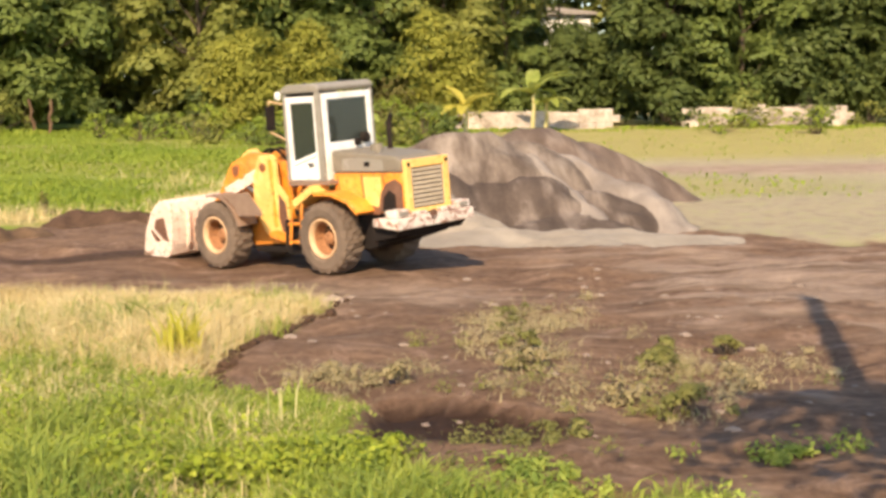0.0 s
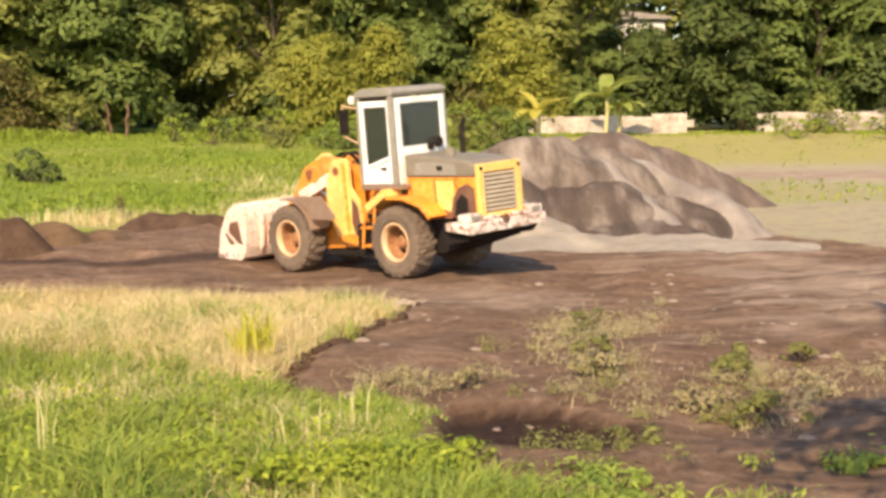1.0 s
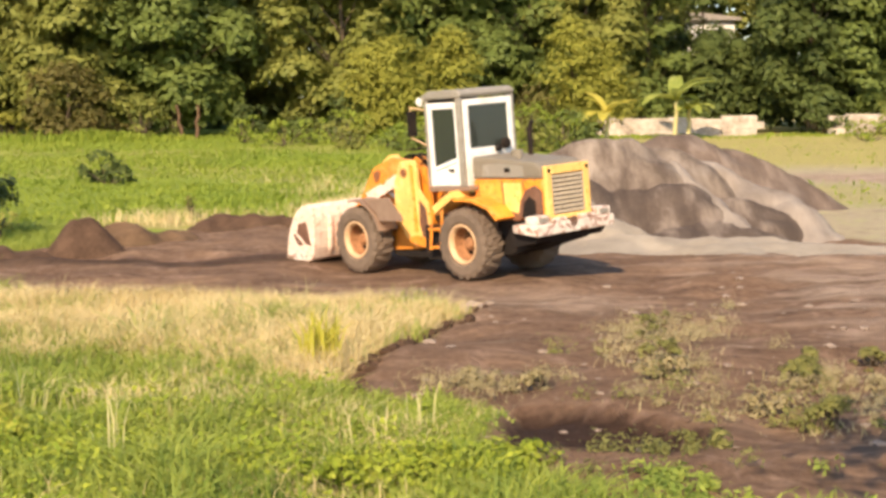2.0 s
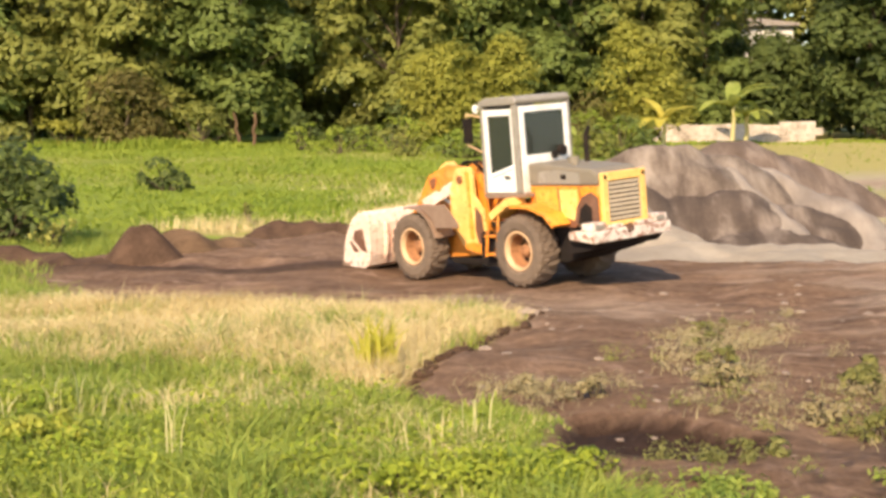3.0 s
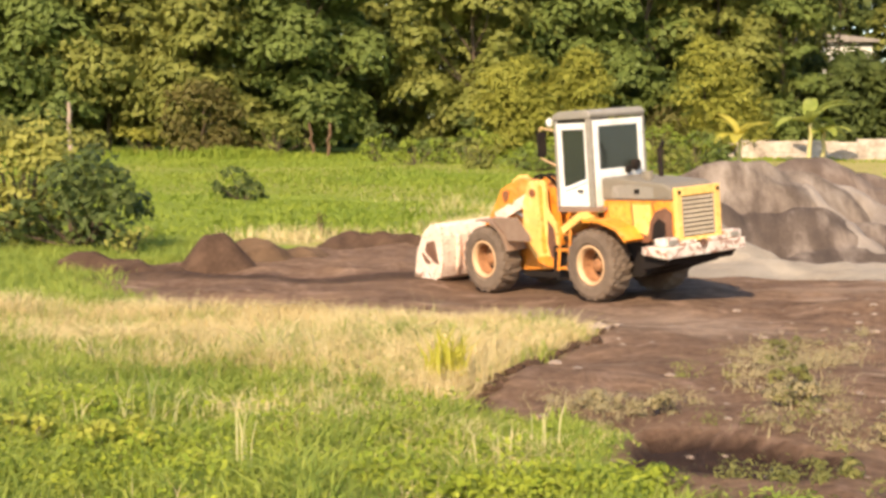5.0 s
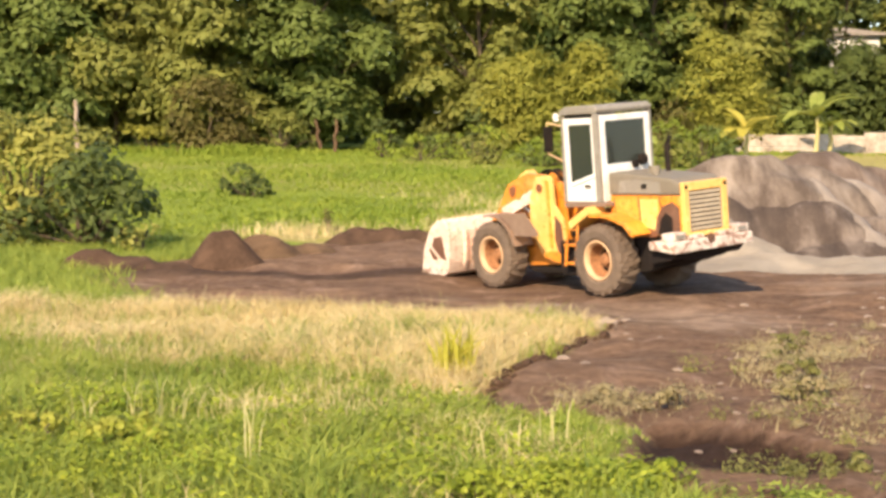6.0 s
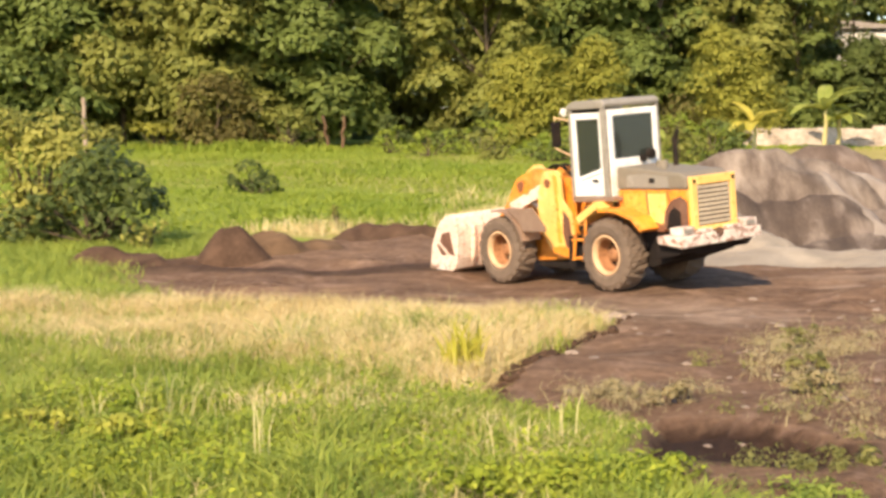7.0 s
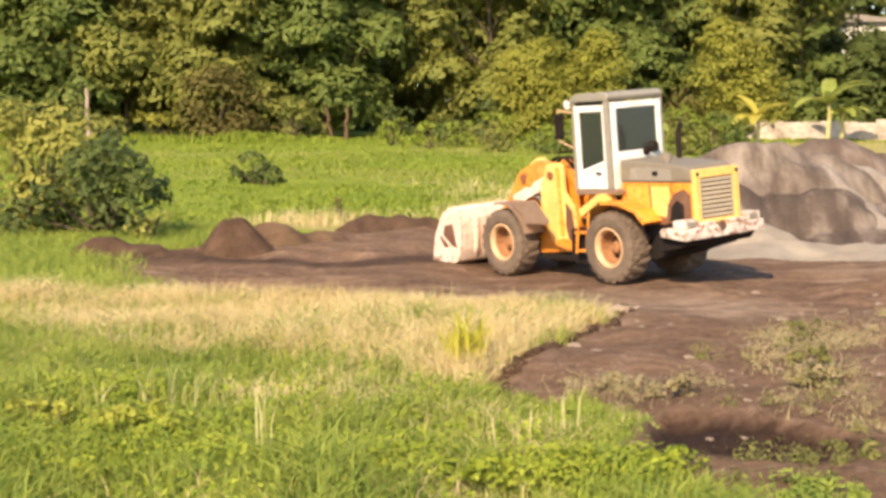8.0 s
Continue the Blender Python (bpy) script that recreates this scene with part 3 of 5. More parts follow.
    bumper = part("bumper", bm, M_BUMPER, L, "battered pale rear bumper with rust")
    for y in (-0.74, 0.74):
        bm = box(bmesh.new(), -1.56, -1.28, y - 0.17, y + 0.17, 1.002, 1.13, 0.03)
        part("lamp_box", bm, M_BUMPER, bumper)
        part("tail_lamp", box(bmesh.new(), -1.575, -1.561, y - 0.10, y + 0.10, 1.03, 1.10, 0.006), M_CABGREY, bumper, "dusty grey tail lamp")
    part("tow_socket", rod(bmesh.new(), (-1.60, 0.06, 0.98), (-1.635, 0.06, 0.98), 0.09, 16), M_PATCH, bumper, "dark round tow socket")
    for y0, y1 in ((-0.5, -0.16), (0.2, 0.52)):
        part("buffer_plate", box(bmesh.new(), -1.60, -1.36, y0, y1, 1.002, 1.07, 0.02), M_BUMPER, bumper)
    bm = prism(bmesh.new(), [(-1.60, 0.798), (-1.40, 0.64), (-0.9, 0.55), (-0.9, 0.84), (-1.05, 0.856)], -0.80, 0.80, 0.02)
    part("counterweight", bm, M_DARK, L, "dark sloping counterweight")
    # rear fenders and steps
    for s in (-1, 1):
        y0, y1 = sorted((s * 0.52, s * 0.98))
        bm = prism(bmesh.new(), [(-0.72, 0.98), (-0.55, 1.16), (-0.2, 1.28), (0.25, 1.28), (0.25, 1.33), (-0.22, 1.33), (-0.58, 1.21), (-0.76, 1.02)], y0, y1, 0.01)
        part("fender", bm, M_ORANGE, L, "orange rear mudguard")
        bm = prism(bmesh.new(), [(0.26, 1.33), (0.66, 1.08), (0.70, 1.20), (0.30, 1.45)], y0, y1, 0.015)
        part("step_plate", bm, M_FADED, L, "sunbleached sloping step plate")
        ya, yb = sorted((s * 0.70, s * 0.93))
        bm = bmesh.new()
        for z in (0.50, 0.80, 1.06):
            box(bm, 0.62, 0.86, ya, yb, z, z + 0.03, 0.006)
        rod(bm, (0.64, s * 0.92, 0.48), (0.52, s * 0.92, 1.30), 0.022, 8)
        rod(bm, (0.84, s * 0.92, 0.48), (0.74, s * 0.92, 1.20), 0.022, 8)
        part("step", bm, M_ORANGE, L, "orange boarding step")
    # cab platform
    bm = prism(bmesh.new(), [(0.12, 1.52), (0.12, 1.60), (1.12, 1.60), (1.16, 1.57), (1.08, 1.50)], -0.86, 0.86, 0.02)
    part("cab_floor", bm, M_BROWN, L, "dull brown cab platform")
    part("cab_base", prism(bmesh.new(), [(0.30, 1.0), (0.30, 1.458), (1.15, 1.40), (1.0, 1.0)], -0.5, 0.5, 0.02), M_RUST, L, "rust-brown cab mounting")
    # cab shell
    cab = part("cab", prism(bmesh.new(), [(0.30, 2.96), (0.27, 3.02), (0.36, 3.09), (1.06, 3.09), (1.21, 3.03), (1.20, 2.96)], -0.74, 0.74, 0.025), M_CABGREY, L, "faded grey cab roof")
    for s in (-1, 1):
        part("rear_pillar", box(bmesh.new(), 0.30, 0.42, *sorted((s * 0.66, s * 0.73)), 1.602, 2.958, 0.012), M_CABGREY, cab, "faded grey pillar")
        part("front_pillar", prism(bmesh.new(), [(1.14, 1.602), (1.24, 1.602), (1.20, 2.958), (1.12, 2.958)], *sorted((s * 0.62, s * 0.70)), 0.008), M_CABGREY, cab)
    for s in (-1, 1):
        y0, y1 = sorted((s * 0.655, s * 0.715))
        bm = bmesh.new()
        box(bm, 0.43, 0.475, y0, y1, 1.61, 2.90, 0.01)
        box(bm, 1.03, 1.13, y0, y1, 1.61, 2.90, 0.01)
        box(bm, 0.477, 1.028, y0, y1, 2.80, 2.90, 0.01)
        box(bm, 0.477, 1.028, y0, y1, 1.61, 1.70, 0.01)
        prism(bm, [(0.477, 1.98), (0.477, 2.04), (1.028, 1.90), (1.028, 1.84)], y0, y1, 0.008)
        door = part("door", bm, M_WHITE, cab, "white-framed cab door")
        y0, y1 = sorted((s * 0.675, s * 0.687))
        part("door_pane", prism(bmesh.new(), [(0.475, 2.03), (0.475, 2.802), (1.03, 2.802), (1.03, 1.89)], y0, y1), M_GLASS, door, "dark door glass")
        # white sheet puts the lower pane's bright reflection into colour
        part("lower_panel", prism(bmesh.new(), [(0.60, 1.702), (0.60, 1.958), (1.028, 1.842), (1.028, 1.702)], y0, y1), M_WHITE, door)
        bm = prism(bmesh.new(), [(0.477, 1.702), (0.477, 1.988), (0.598, 1.958), (0.598, 1.702)], y0, y1)
        part("door_panel", bm, M_WHITE, door)
        part("handle", box(bmesh.new(), 0.55, 0.68, *sorted((s * 0.718, s * 0.745)), 1.84, 1.87, 0.006), M_DARK, door, "dark door handle")
    # rear wall of the cab with its window
    bm = bmesh.new()
    box(bm, 0.285, 0.345, 0.53, 0.655, 1.602, 2.93, 0.012)
    box(bm, 0.285, 0.345, -0.655, -0.53, 1.602, 2.93, 0.012)
    box(bm, 0.285, 0.345, -0.528, 0.528, 2.83, 2.93, 0.012)
    box(bm, 0.285, 0.345, -0.528, 0.528, 1.602, 2.17, 0.012)
    rear = part("rear_wall", bm, M_WHITE, cab, "white cab rear wall")
    part("rear_pane", box(bmesh.new(), 0.306, 0.318, -0.527, 0.527, 2.172, 2.828), M_GLASS, rear, "dark rear window")
    front = part("front_wall", box(bmesh.new(), 1.17, 1.21, -0.62, 0.62, 1.602, 1.95, 0.01), M_GREY, cab)
    part("front_header", box(bmesh.new(), 1.13, 1.19, -0.62, 0.62, 2.85, 2.958, 0.01), M_GREY, cab)
    part("windscreen", prism(bmesh.new(), [(1.18, 1.95), (1.192, 1.95), (1.165, 2.85), (1.153, 2.85)], -0.618, 0.618), M_GLASS, front)
    bm = box(bmesh.new(), 0.48, 0.95, -0.25, 0.25, 1.75, 1.88, 0.04)
    box(bm, 0.45, 0.56, -0.24, 0.24, 1.86, 2.45, 0.04)
    box(bm, 0.60, 0.85, -0.12, 0.12, 1.602, 1.76, 0.02)
    part("seat", bm, M_DARK, cab, "black operator seat")
    bm = rod(bmesh.new(), (1.12, 0, 1.62), (0.98, 0, 2.12), 0.035, 10)
    ring = [Vector((0.97 + 0.06 * math.sin(a), 0.19 * math.cos(a), 2.13 + 0.17 * math.sin(a))) for a in np.linspace(0, 2 * math.pi, 19)]
    for p, q in zip(ring, ring[1:]):
        rod(bm, p, q, 0.014, 6)
    part("steering_wheel", bm, M_DARK, cab)
    # mirrors on their brackets
    for s in (-1, 1):
        bm = bmesh.new()
        rod(bm, (1.20, s * 0.70, 2.80), (1.42, s * 0.92, 2.86), 0.013, 8)
        rod(bm, (1.20, s * 0.70, 2.25), (1.42, s * 0.92, 2.38), 0.013, 8)
        rod(bm, (1.42, s * 0.92, 2.86), (1.42, s * 0.92, 2.38), 0.012, 8)
        arm = part("mirror_arm", bm, M_CREAM, cab, "pale bent mirror bracket")
        part("mirror", box(bmesh.new(), 1.40, 1.435, s * 0.90 - 0.12, s * 0.90 + 0.12, 2.40, 2.80, 0.016), M_DARK, arm, "dark rear-view mirror")
    bm = rod(bmesh.new(), (1.30, 0.72, 2.93), (1.36, 0.72, 2.93), 0.07, 14)
    rod(bm, (1.20, 0.70, 2.98), (1.33, 0.72, 2.93), 0.015, 8)
    part("work_lamp", bm, M_WHITE, cab, "round pale work lamp")
    bm = rod(bmesh.new(), (0.27, -0.36, 2.20), (0.17, -0.36, 2.20), 0.085, 14)
    rod(bm, (0.30, -0.36, 2.12), (0.22, -0.36, 2.18), 0.02, 8)
    rod(bm, (0.27, -0.16, 2.14), (0.19, -0.16, 2.14), 0.06, 14)
    part("rear_work_lamp", bm, M_DARK, cab, "dark round rear work lamp")
    # exhaust
    bm = rod(bmesh.new(), (-0.47, -0.34, 1.90), (-0.47, -0.34, 2.40), 0.045, 12)
    rod(bm, (-0.47, -0.34, 2.38), (-0.54, -0.34, 2.52), 0.040, 12)
    part("exhaust_pipe", bm, M_DARK, L, "dark upright exhaust pipe")
    # joint between the frames
    bm = rod(bmesh.new(), (1.05, 0, 0.42), (1.05, 0, 1.06), 0.11, 16)
    box(bm, 0.86, 1.30, -0.22, 0.22, 0.48, 0.60, 0.02)
    box(bm, 0.86, 1.30, -0.22, 0.22, 0.88, 1.0, 0.02)
    part("centre_joint", bm, M_DARK, L)
    for s in (-1, 1):
        bm = rod(bmesh.new(), (0.72, s * 0.36, 0.66), (1.25, s * 0.36, 0.66), 0.055, 12)
        cyl = part("steering_cylinder", bm, M_ORANGE, L)
        part("piston", rod(bmesh.new(), (1.25, s * 0.36, 0.66), (1.50, s * 0.36, 0.66), 0.03, 10), M_STEEL, cyl)
    # front frame with its two tower plates
    bm = prism(bmesh.new(), [(1.30, 0.42), (1.30, 1.0), (2.95, 1.0), (3.15, 0.8), (3.10, 0.45), (2.4, 0.36)], -0.34, 0.34, 0.02)
    part("front_frame", bm, M_ORANGE, L, "orange front frame")
    for s in (-1, 1):
        y0, y1 = sorted((s * 0.40, s * 0.46))
        bm = prism(bmesh.new(), [(1.12, 0.42), (1.20, 1.20), (1.40, 1.42), (1.42, 1.86), (1.50, 1.93), (1.84, 1.91), (2.02, 1.55), (2.06, 1.0), (1.78, 0.58)], y0, y1, 0.01)
        tower = part("tower_plate", bm, M_FADED, L, "sunbleached yellow tower plate")
        ya, yb = sorted((s * 0.4615, s * 0.468))
        # raised plate, its dark colour standing for the shade of an opening
        part("recess", prism(bmesh.new(), [(1.17, 0.62), (1.23, 1.12), (1.38, 1.26), (1.42, 0.86), (1.34, 0.60)], ya, yb), M_PATCH, tower, "dark rusty plate painted as a shaded opening")
        part("gusset", prism(bmesh.new(), [(1.14, 0.44), (1.18, 0.60), (1.46, 0.66), (1.70, 0.62), (1.66, 0.54)], ya, s * 0.50 if s > 0 else yb, 0), M_ORANGE, tower)
        part("stiffener", prism(bmesh.new(), [(1.46, 0.72), (1.50, 1.84), (1.56, 1.86), (1.53, 0.72)], *sorted((s * 0.462, s * 0.495)), 0.004), M_YELLOW, tower)
        part("pin_cap", rod(bmesh.new(), (1.74, s * 0.462, 1.72), (1.74, s * 0.485, 1.72), 0.07, 14), M_RUST, tower)
        y0, y1 = sorted((s * 0.18, s * 0.24))
        bm = prism(bmesh.new(), [(1.30, 0.8), (1.40, 1.80), (1.80, 1.84), (2.0, 1.0)], y0, y1, 0.01)
        part("inner_plate", bm, M_ORANGE, L)
    part("pivot_pin", rod(bmesh.new(), (1.74, -0.455, 1.72), (1.74, 0.455, 1.72), 0.06, 16), M_RUST, L)
    part("pivot_pin", rod(bmesh.new(), (1.50, -0.455, 0.92), (1.50, 0.455, 0.92), 0.06, 16), M_RUST, L)
    for s in (-1, 1):
        # lift arm, from the tower's head down to the bucket
        y0, y1 = sorted((s * 0.27, s * 0.37))
        bm = prism(bmesh.new(), [(1.56, 1.80), (1.75, 1.93), (2.16, 1.97), (2.70, 1.78), (3.02, 1.34), (3.70, 0.72), (3.92, 0.45), (3.78, 0.32), (3.50, 0.55),
                                 (2.80, 1.06), (2.42, 1.42), (1.98, 1.42), (1.60, 1.56)], y0, y1, 0.012)
        arm = part("lift_arm", bm, M_ORANGE, L, "orange lift arm, pale where rubbed")
        y0, y1 = sorted((s * 0.372, s * 0.385))
        part("rubbed_strip", prism(bmesh.new(), [(2.00, 1.50), (2.06, 1.68), (2.92, 1.36), (2.84, 1.18)], y0, y1, 0.003), M_PALE, arm, "pale rubbed strip")
        part("arm_boss", rod(bmesh.new(), (2.55, s * 0.25, 1.66), (2.55, s * 0.41, 1.66), 0.085, 14), M_RUST, arm)
        bm = rod(bmesh.new(), (1.52, s * 0.32, 0.95), (1.98, s * 0.32, 1.20), 0.065, 14)
        cyl = part("lift_cylinder", bm, M_YELLOW, L)
        part("piston", rod(bmesh.new(), (1.98, s * 0.32, 1.20), (2.62, s * 0.32, 1.50), 0.035, 10), M_STEEL, cyl)
    bm = prism(bmesh.new(), [(2.44, 1.20), (2.36, 1.86), (2.52, 2.00), (2.72, 1.90), (2.84, 1.50), (2.78, 0.98), (2.62, 0.98)], -0.10, 0.10, 0.015)
    part("bellcrank", bm, M_FADED, L, "yellow bellcrank lever")
    bm = rod(bmesh.new(), (1.48, 0, 1.50), (1.86, 0, 1.70), 0.075, 14)
    cyl = part("tilt_cylinder", bm, M_ORANGE, L)
    part("piston", rod(bmesh.new(), (1.86, 0, 1.70), (2.52, 0, 1.88), 0.04, 10), M_STEEL, cyl)
    part("bucket_link", rod(bmesh.new(), (2.68, 0, 1.05), (3.84, 0, 0.96), 0.05, 10), M_RUST, L)
    bm = rod(bmesh.new(), (2.42, -0.40, 1.60), (2.42, 0.40, 1.60), 0.09, 14)
    part("cross_tube", bm, M_ORANGE, L)
    bm = bmesh.new()
    for k, (y, sag) in enumerate(((-0.09, 0.10), (-0.03, 0.16), (0.06, 0.13), (0.12, 0.08))):
        pts = [Vector((1.40 + 0.95 * t, y, 1.70 + 0.28 * math.sin(math.pi * t) - sag * 0.3 * t + 0.08 * t)) for t in np.linspace(0, 1, 9)]
        for p, q in zip(pts, pts[1:]):
            rod(bm, p, q, 0.018, 6)
    part("hydraulic_hose", bm, M_DARK, L, "black looping hydraulic hoses")
    # front mudguards
    for s in (-1, 1):
        y0, y1 = sorted((s * 0.45, s * 0.87))
        arc = [(2.70 + 0.71 * math.cos(a), 0.59 + 0.71 * math.sin(a)) for a in np.radians(np.linspace(166, 78, 8))]
        inner = [(2.70 + 0.67 * math.cos(a), 0.59 + 0.67 * math.sin(a)) for a in np.radians(np.linspace(78, 166, 8))]
        bm = prism(bmesh.new(), arc + inner, y0, y1, 0)
        part("front_fender", bm, M_BROWN, L, "dull brown front mudguard")
        y0, y1 = sorted((s * 0.84, s * 0.872))
        part("fender_bracket", prism(bmesh.new(), [(1.40, 0.94), (1.40, 1.02), (1.72, 1.34), (2.40, 1.31), (2.10, 1.10), (2.00, 0.94)], y0, y1, 0.006), M_BROWN, L)
    # bucket: a rounded shell, thick side plates with rusted hollows, lip
    back = [(3.98, 0.18), (3.86, 0.24), (3.79, 0.42), (3.74, 0.72), (3.73, 0.98), (3.78, 1.14), (3.90, 1.21), (4.06, 1.19), (4.24, 1.08)]
    curve = [(4.58, 0.18)] + back
    inner = [(4.22, 1.04), (4.05, 1.15), (3.91, 1.17), (3.82, 1.11), (3.78, 0.97), (3.79, 0.73), (3.84, 0.43), (3.90, 0.28), (4.0, 0.22), (4.58, 0.21)]
    bm = prism(bmesh.new(), curve + inner, -0.93, 0.93, 0)
    bucket = part("bucket", bm, M_PALE, L, "pale worn steel bucket low over the ground")
    for s in (-1, 1):
        y0, y1 = sorted((s * 0.932, s * 0.975))
        bm = prism(bmesh.new(), [(4.60, 0.18)] + back + [(4.34, 0.98), (4.54, 0.66), (4.62, 0.34)], y0, y1, 0.02)
        side = part("side_plate", bm, M_PALE, bucket)
        y0, y1 = sorted((s * 0.976, s * 0.985))
        part("rusted_hollow", prism(bmesh.new(), [(4.27, 0.70), (4.20, 0.86), (3.96, 0.90), (3.86, 0.46), (4.0, 0.50)], y0, y1, 0.003), M_PATCH, side, "rusty bare steel hollow")
        part("rusted_hollow", prism(bmesh.new(), [(4.38, 0.66), (4.33, 0.68), (4.10, 0.50), (4.16, 0.46), (4.26, 0.48)], y0, y1, 0.003), M_PATCH, side, "rusty bare steel hollow")
        part("scuffed_edge", prism(bmesh.new(), [(4.58, 0.20), (4.05, 0.20), (4.0, 0.30), (4.50, 0.36)], y0, y1, 0.003), M_BUMPER, side, "scuffed lower edge")
        part("corner_guard", prism(bmesh.new(), [(4.62, 0.16), (4.44, 0.16), (4.44, 0.26), (4.62, 0.30)], *sorted((s * 0.986, s * 1.0)), 0.004), M_BROWN, side)
    part("cutting_edge", prism(bmesh.new(), [(4.50, 0.155), (4.50, 0.178), (4.72, 0.172), (4.74, 0.155)], -0.975, 0.975), M_STEEL, bucket, "bare steel cutting edge")
    part("top_lip", box(bmesh.new(), 4.17, 4.26, -0.93, 0.93, 1.07, 1.11, 0.012), M_PALE, bucket)
    for y in (-0.62, 0.0, 0.62):
        part("back_rib", prism(bmesh.new(), [(3.80, 0.30), (3.74, 0.42), (3.69, 0.72), (3.68, 0.98), (3.74, 0.98), (3.79, 0.42)], y - 0.03, y + 0.03, 0.006), M_PALE, bucket)
    # the rear body's lengths and widths
    rear_x = ((-1.62, -1.48, -1.36, -0.05, 0.16, 0.70, 1.05), (-1.80, -1.68, -1.60, -0.14, -0.02, 0.60, 1.05))
    hood_z = ((0.0, 1.02, 1.70, 1.705, 2.02, 3.0), (0.0, 0.97, 1.60, 1.605, 1.97, 2.98))
    grille_z = ((0.0, 1.02, 1.95), (0.0, 0.96, 1.80))
    bumper_z = ((0.0, 0.80, 1.0, 1.13), (0.0, 0.75, 0.93, 1.06))
    plain_z = ((0.0, 9.0), (0.0, 9.0))
    cab_x = ((0.0, 0.30, 1.20, 1.43), (-0.24, 0.04, 0.95, 1.10))
    cab_z = ((0.0, 1.50, 1.60, 3.09), (0.0, 1.42, 1.50, 3.06))
    fits = {"rear_frame": (rear_x, 0.86, plain_z), "hood": (rear_x, 0.83, hood_z), "grille": (rear_x, 0.85, grille_z), "bumper": (rear_x, 0.915, bumper_z),
            "counterweight": (rear_x, 0.92, plain_z), "fender": (rear_x, 0.88, plain_z), "step_plate": (rear_x, 0.88, plain_z), "step": (rear_x, 0.88, plain_z),
            "exhaust_pipe": (rear_x, 0.83, hood_z), "cab": (cab_x, 0.82, cab_z), "cab_floor": (cab_x, 0.77, cab_z), "cab_base": (cab_x, 0.85, cab_z)}
    for ob in L.children:
        if ob.name.split(".")[0] in fits:
            (xa, xb), ky, (za, zb) = fits[ob.name.split(".")[0]]
            for p in [ob] + list(ob.children_recursive):
                for v in p.data.vertices:
                    x, y, z = v.co
                    v.co = (float(np.interp(x, xa, xb)), y * ky, float(np.interp(z, za, zb)))
    return L


loader = wheel_loader(LOADER_POSE)


# ---- vegetation ----
def quads(centres, normals, lengths, widths, spin, fold=0.0):
    """Pointed four-cornered leaves about centres, facing normals."""
    n = len(centres)
    nr = normals / np.maximum(np.linalg.norm(normals, axis=1, keepdims=True), 1e-6)
    ref = np.where(np.abs(nr[:, 2:3]) < 0.9, [[0, 0, 1.0]], [[1.0, 0, 0]])
    a = np.cross(nr, ref)
    a /= np.linalg.norm(a, axis=1, keepdims=True)
    b2 = np.cross(nr, a)
    u = a * np.cos(spin)[:, None] + b2 * np.sin(spin)[:, None]
    v = np.cross(nr, u)
    L, W = lengths[:, None] / 2, widths[:, None] / 2
    p = np.stack([centres - u * L, centres - v * W + u * L * 0.1, centres + u * L, centres + v * W + u * L * 0.1], 1)
    return p.reshape(-1, 3), np.arange(4 * n).reshape(-1, 4)


def limbs(bm, base, top, r, r_top, bend, seed, n=6):
    r0 = random.Random(seed)
    pts = []
    for i in range(n + 1):
        t = i / n
        p = Vector(base).lerp(Vector(top), t)
        p += Vector((r0.uniform(-1, 1), r0.uniform(-1, 1), 0)) * bend * math.sin(math.pi * t)
        pts.append(p)
    rings = []
    for i, p in enumerate(pts):
        d = (pts[min(i + 1, n)] - pts[max(i - 1, 0)]).normalized()
        u = d.orthogonal().normalized()
        w = d.cross(u)
        if rings:  # keep the rings in step with one another
            u = (last - d * last.dot(d)).normalized()
            w = d.cross(u)
        last = u
        k = r + (r_top - r) * i / n
        rings.append([bm.verts.new(p + (u * math.cos(a) + w * math.sin(a)) * k) for a in np.linspace(0, 2 * math.pi, 8)[:-1]])
    for q0, q1 in zip(rings, rings[1:]):
        for j in range(7):
            bm.faces.new((q0[j], q0[(j + 1) % 7], q1[(j + 1) % 7], q1[j]))
    bm.faces.new(rings[-1])
    bm.faces.new(rings[0][::-1])
    return pts


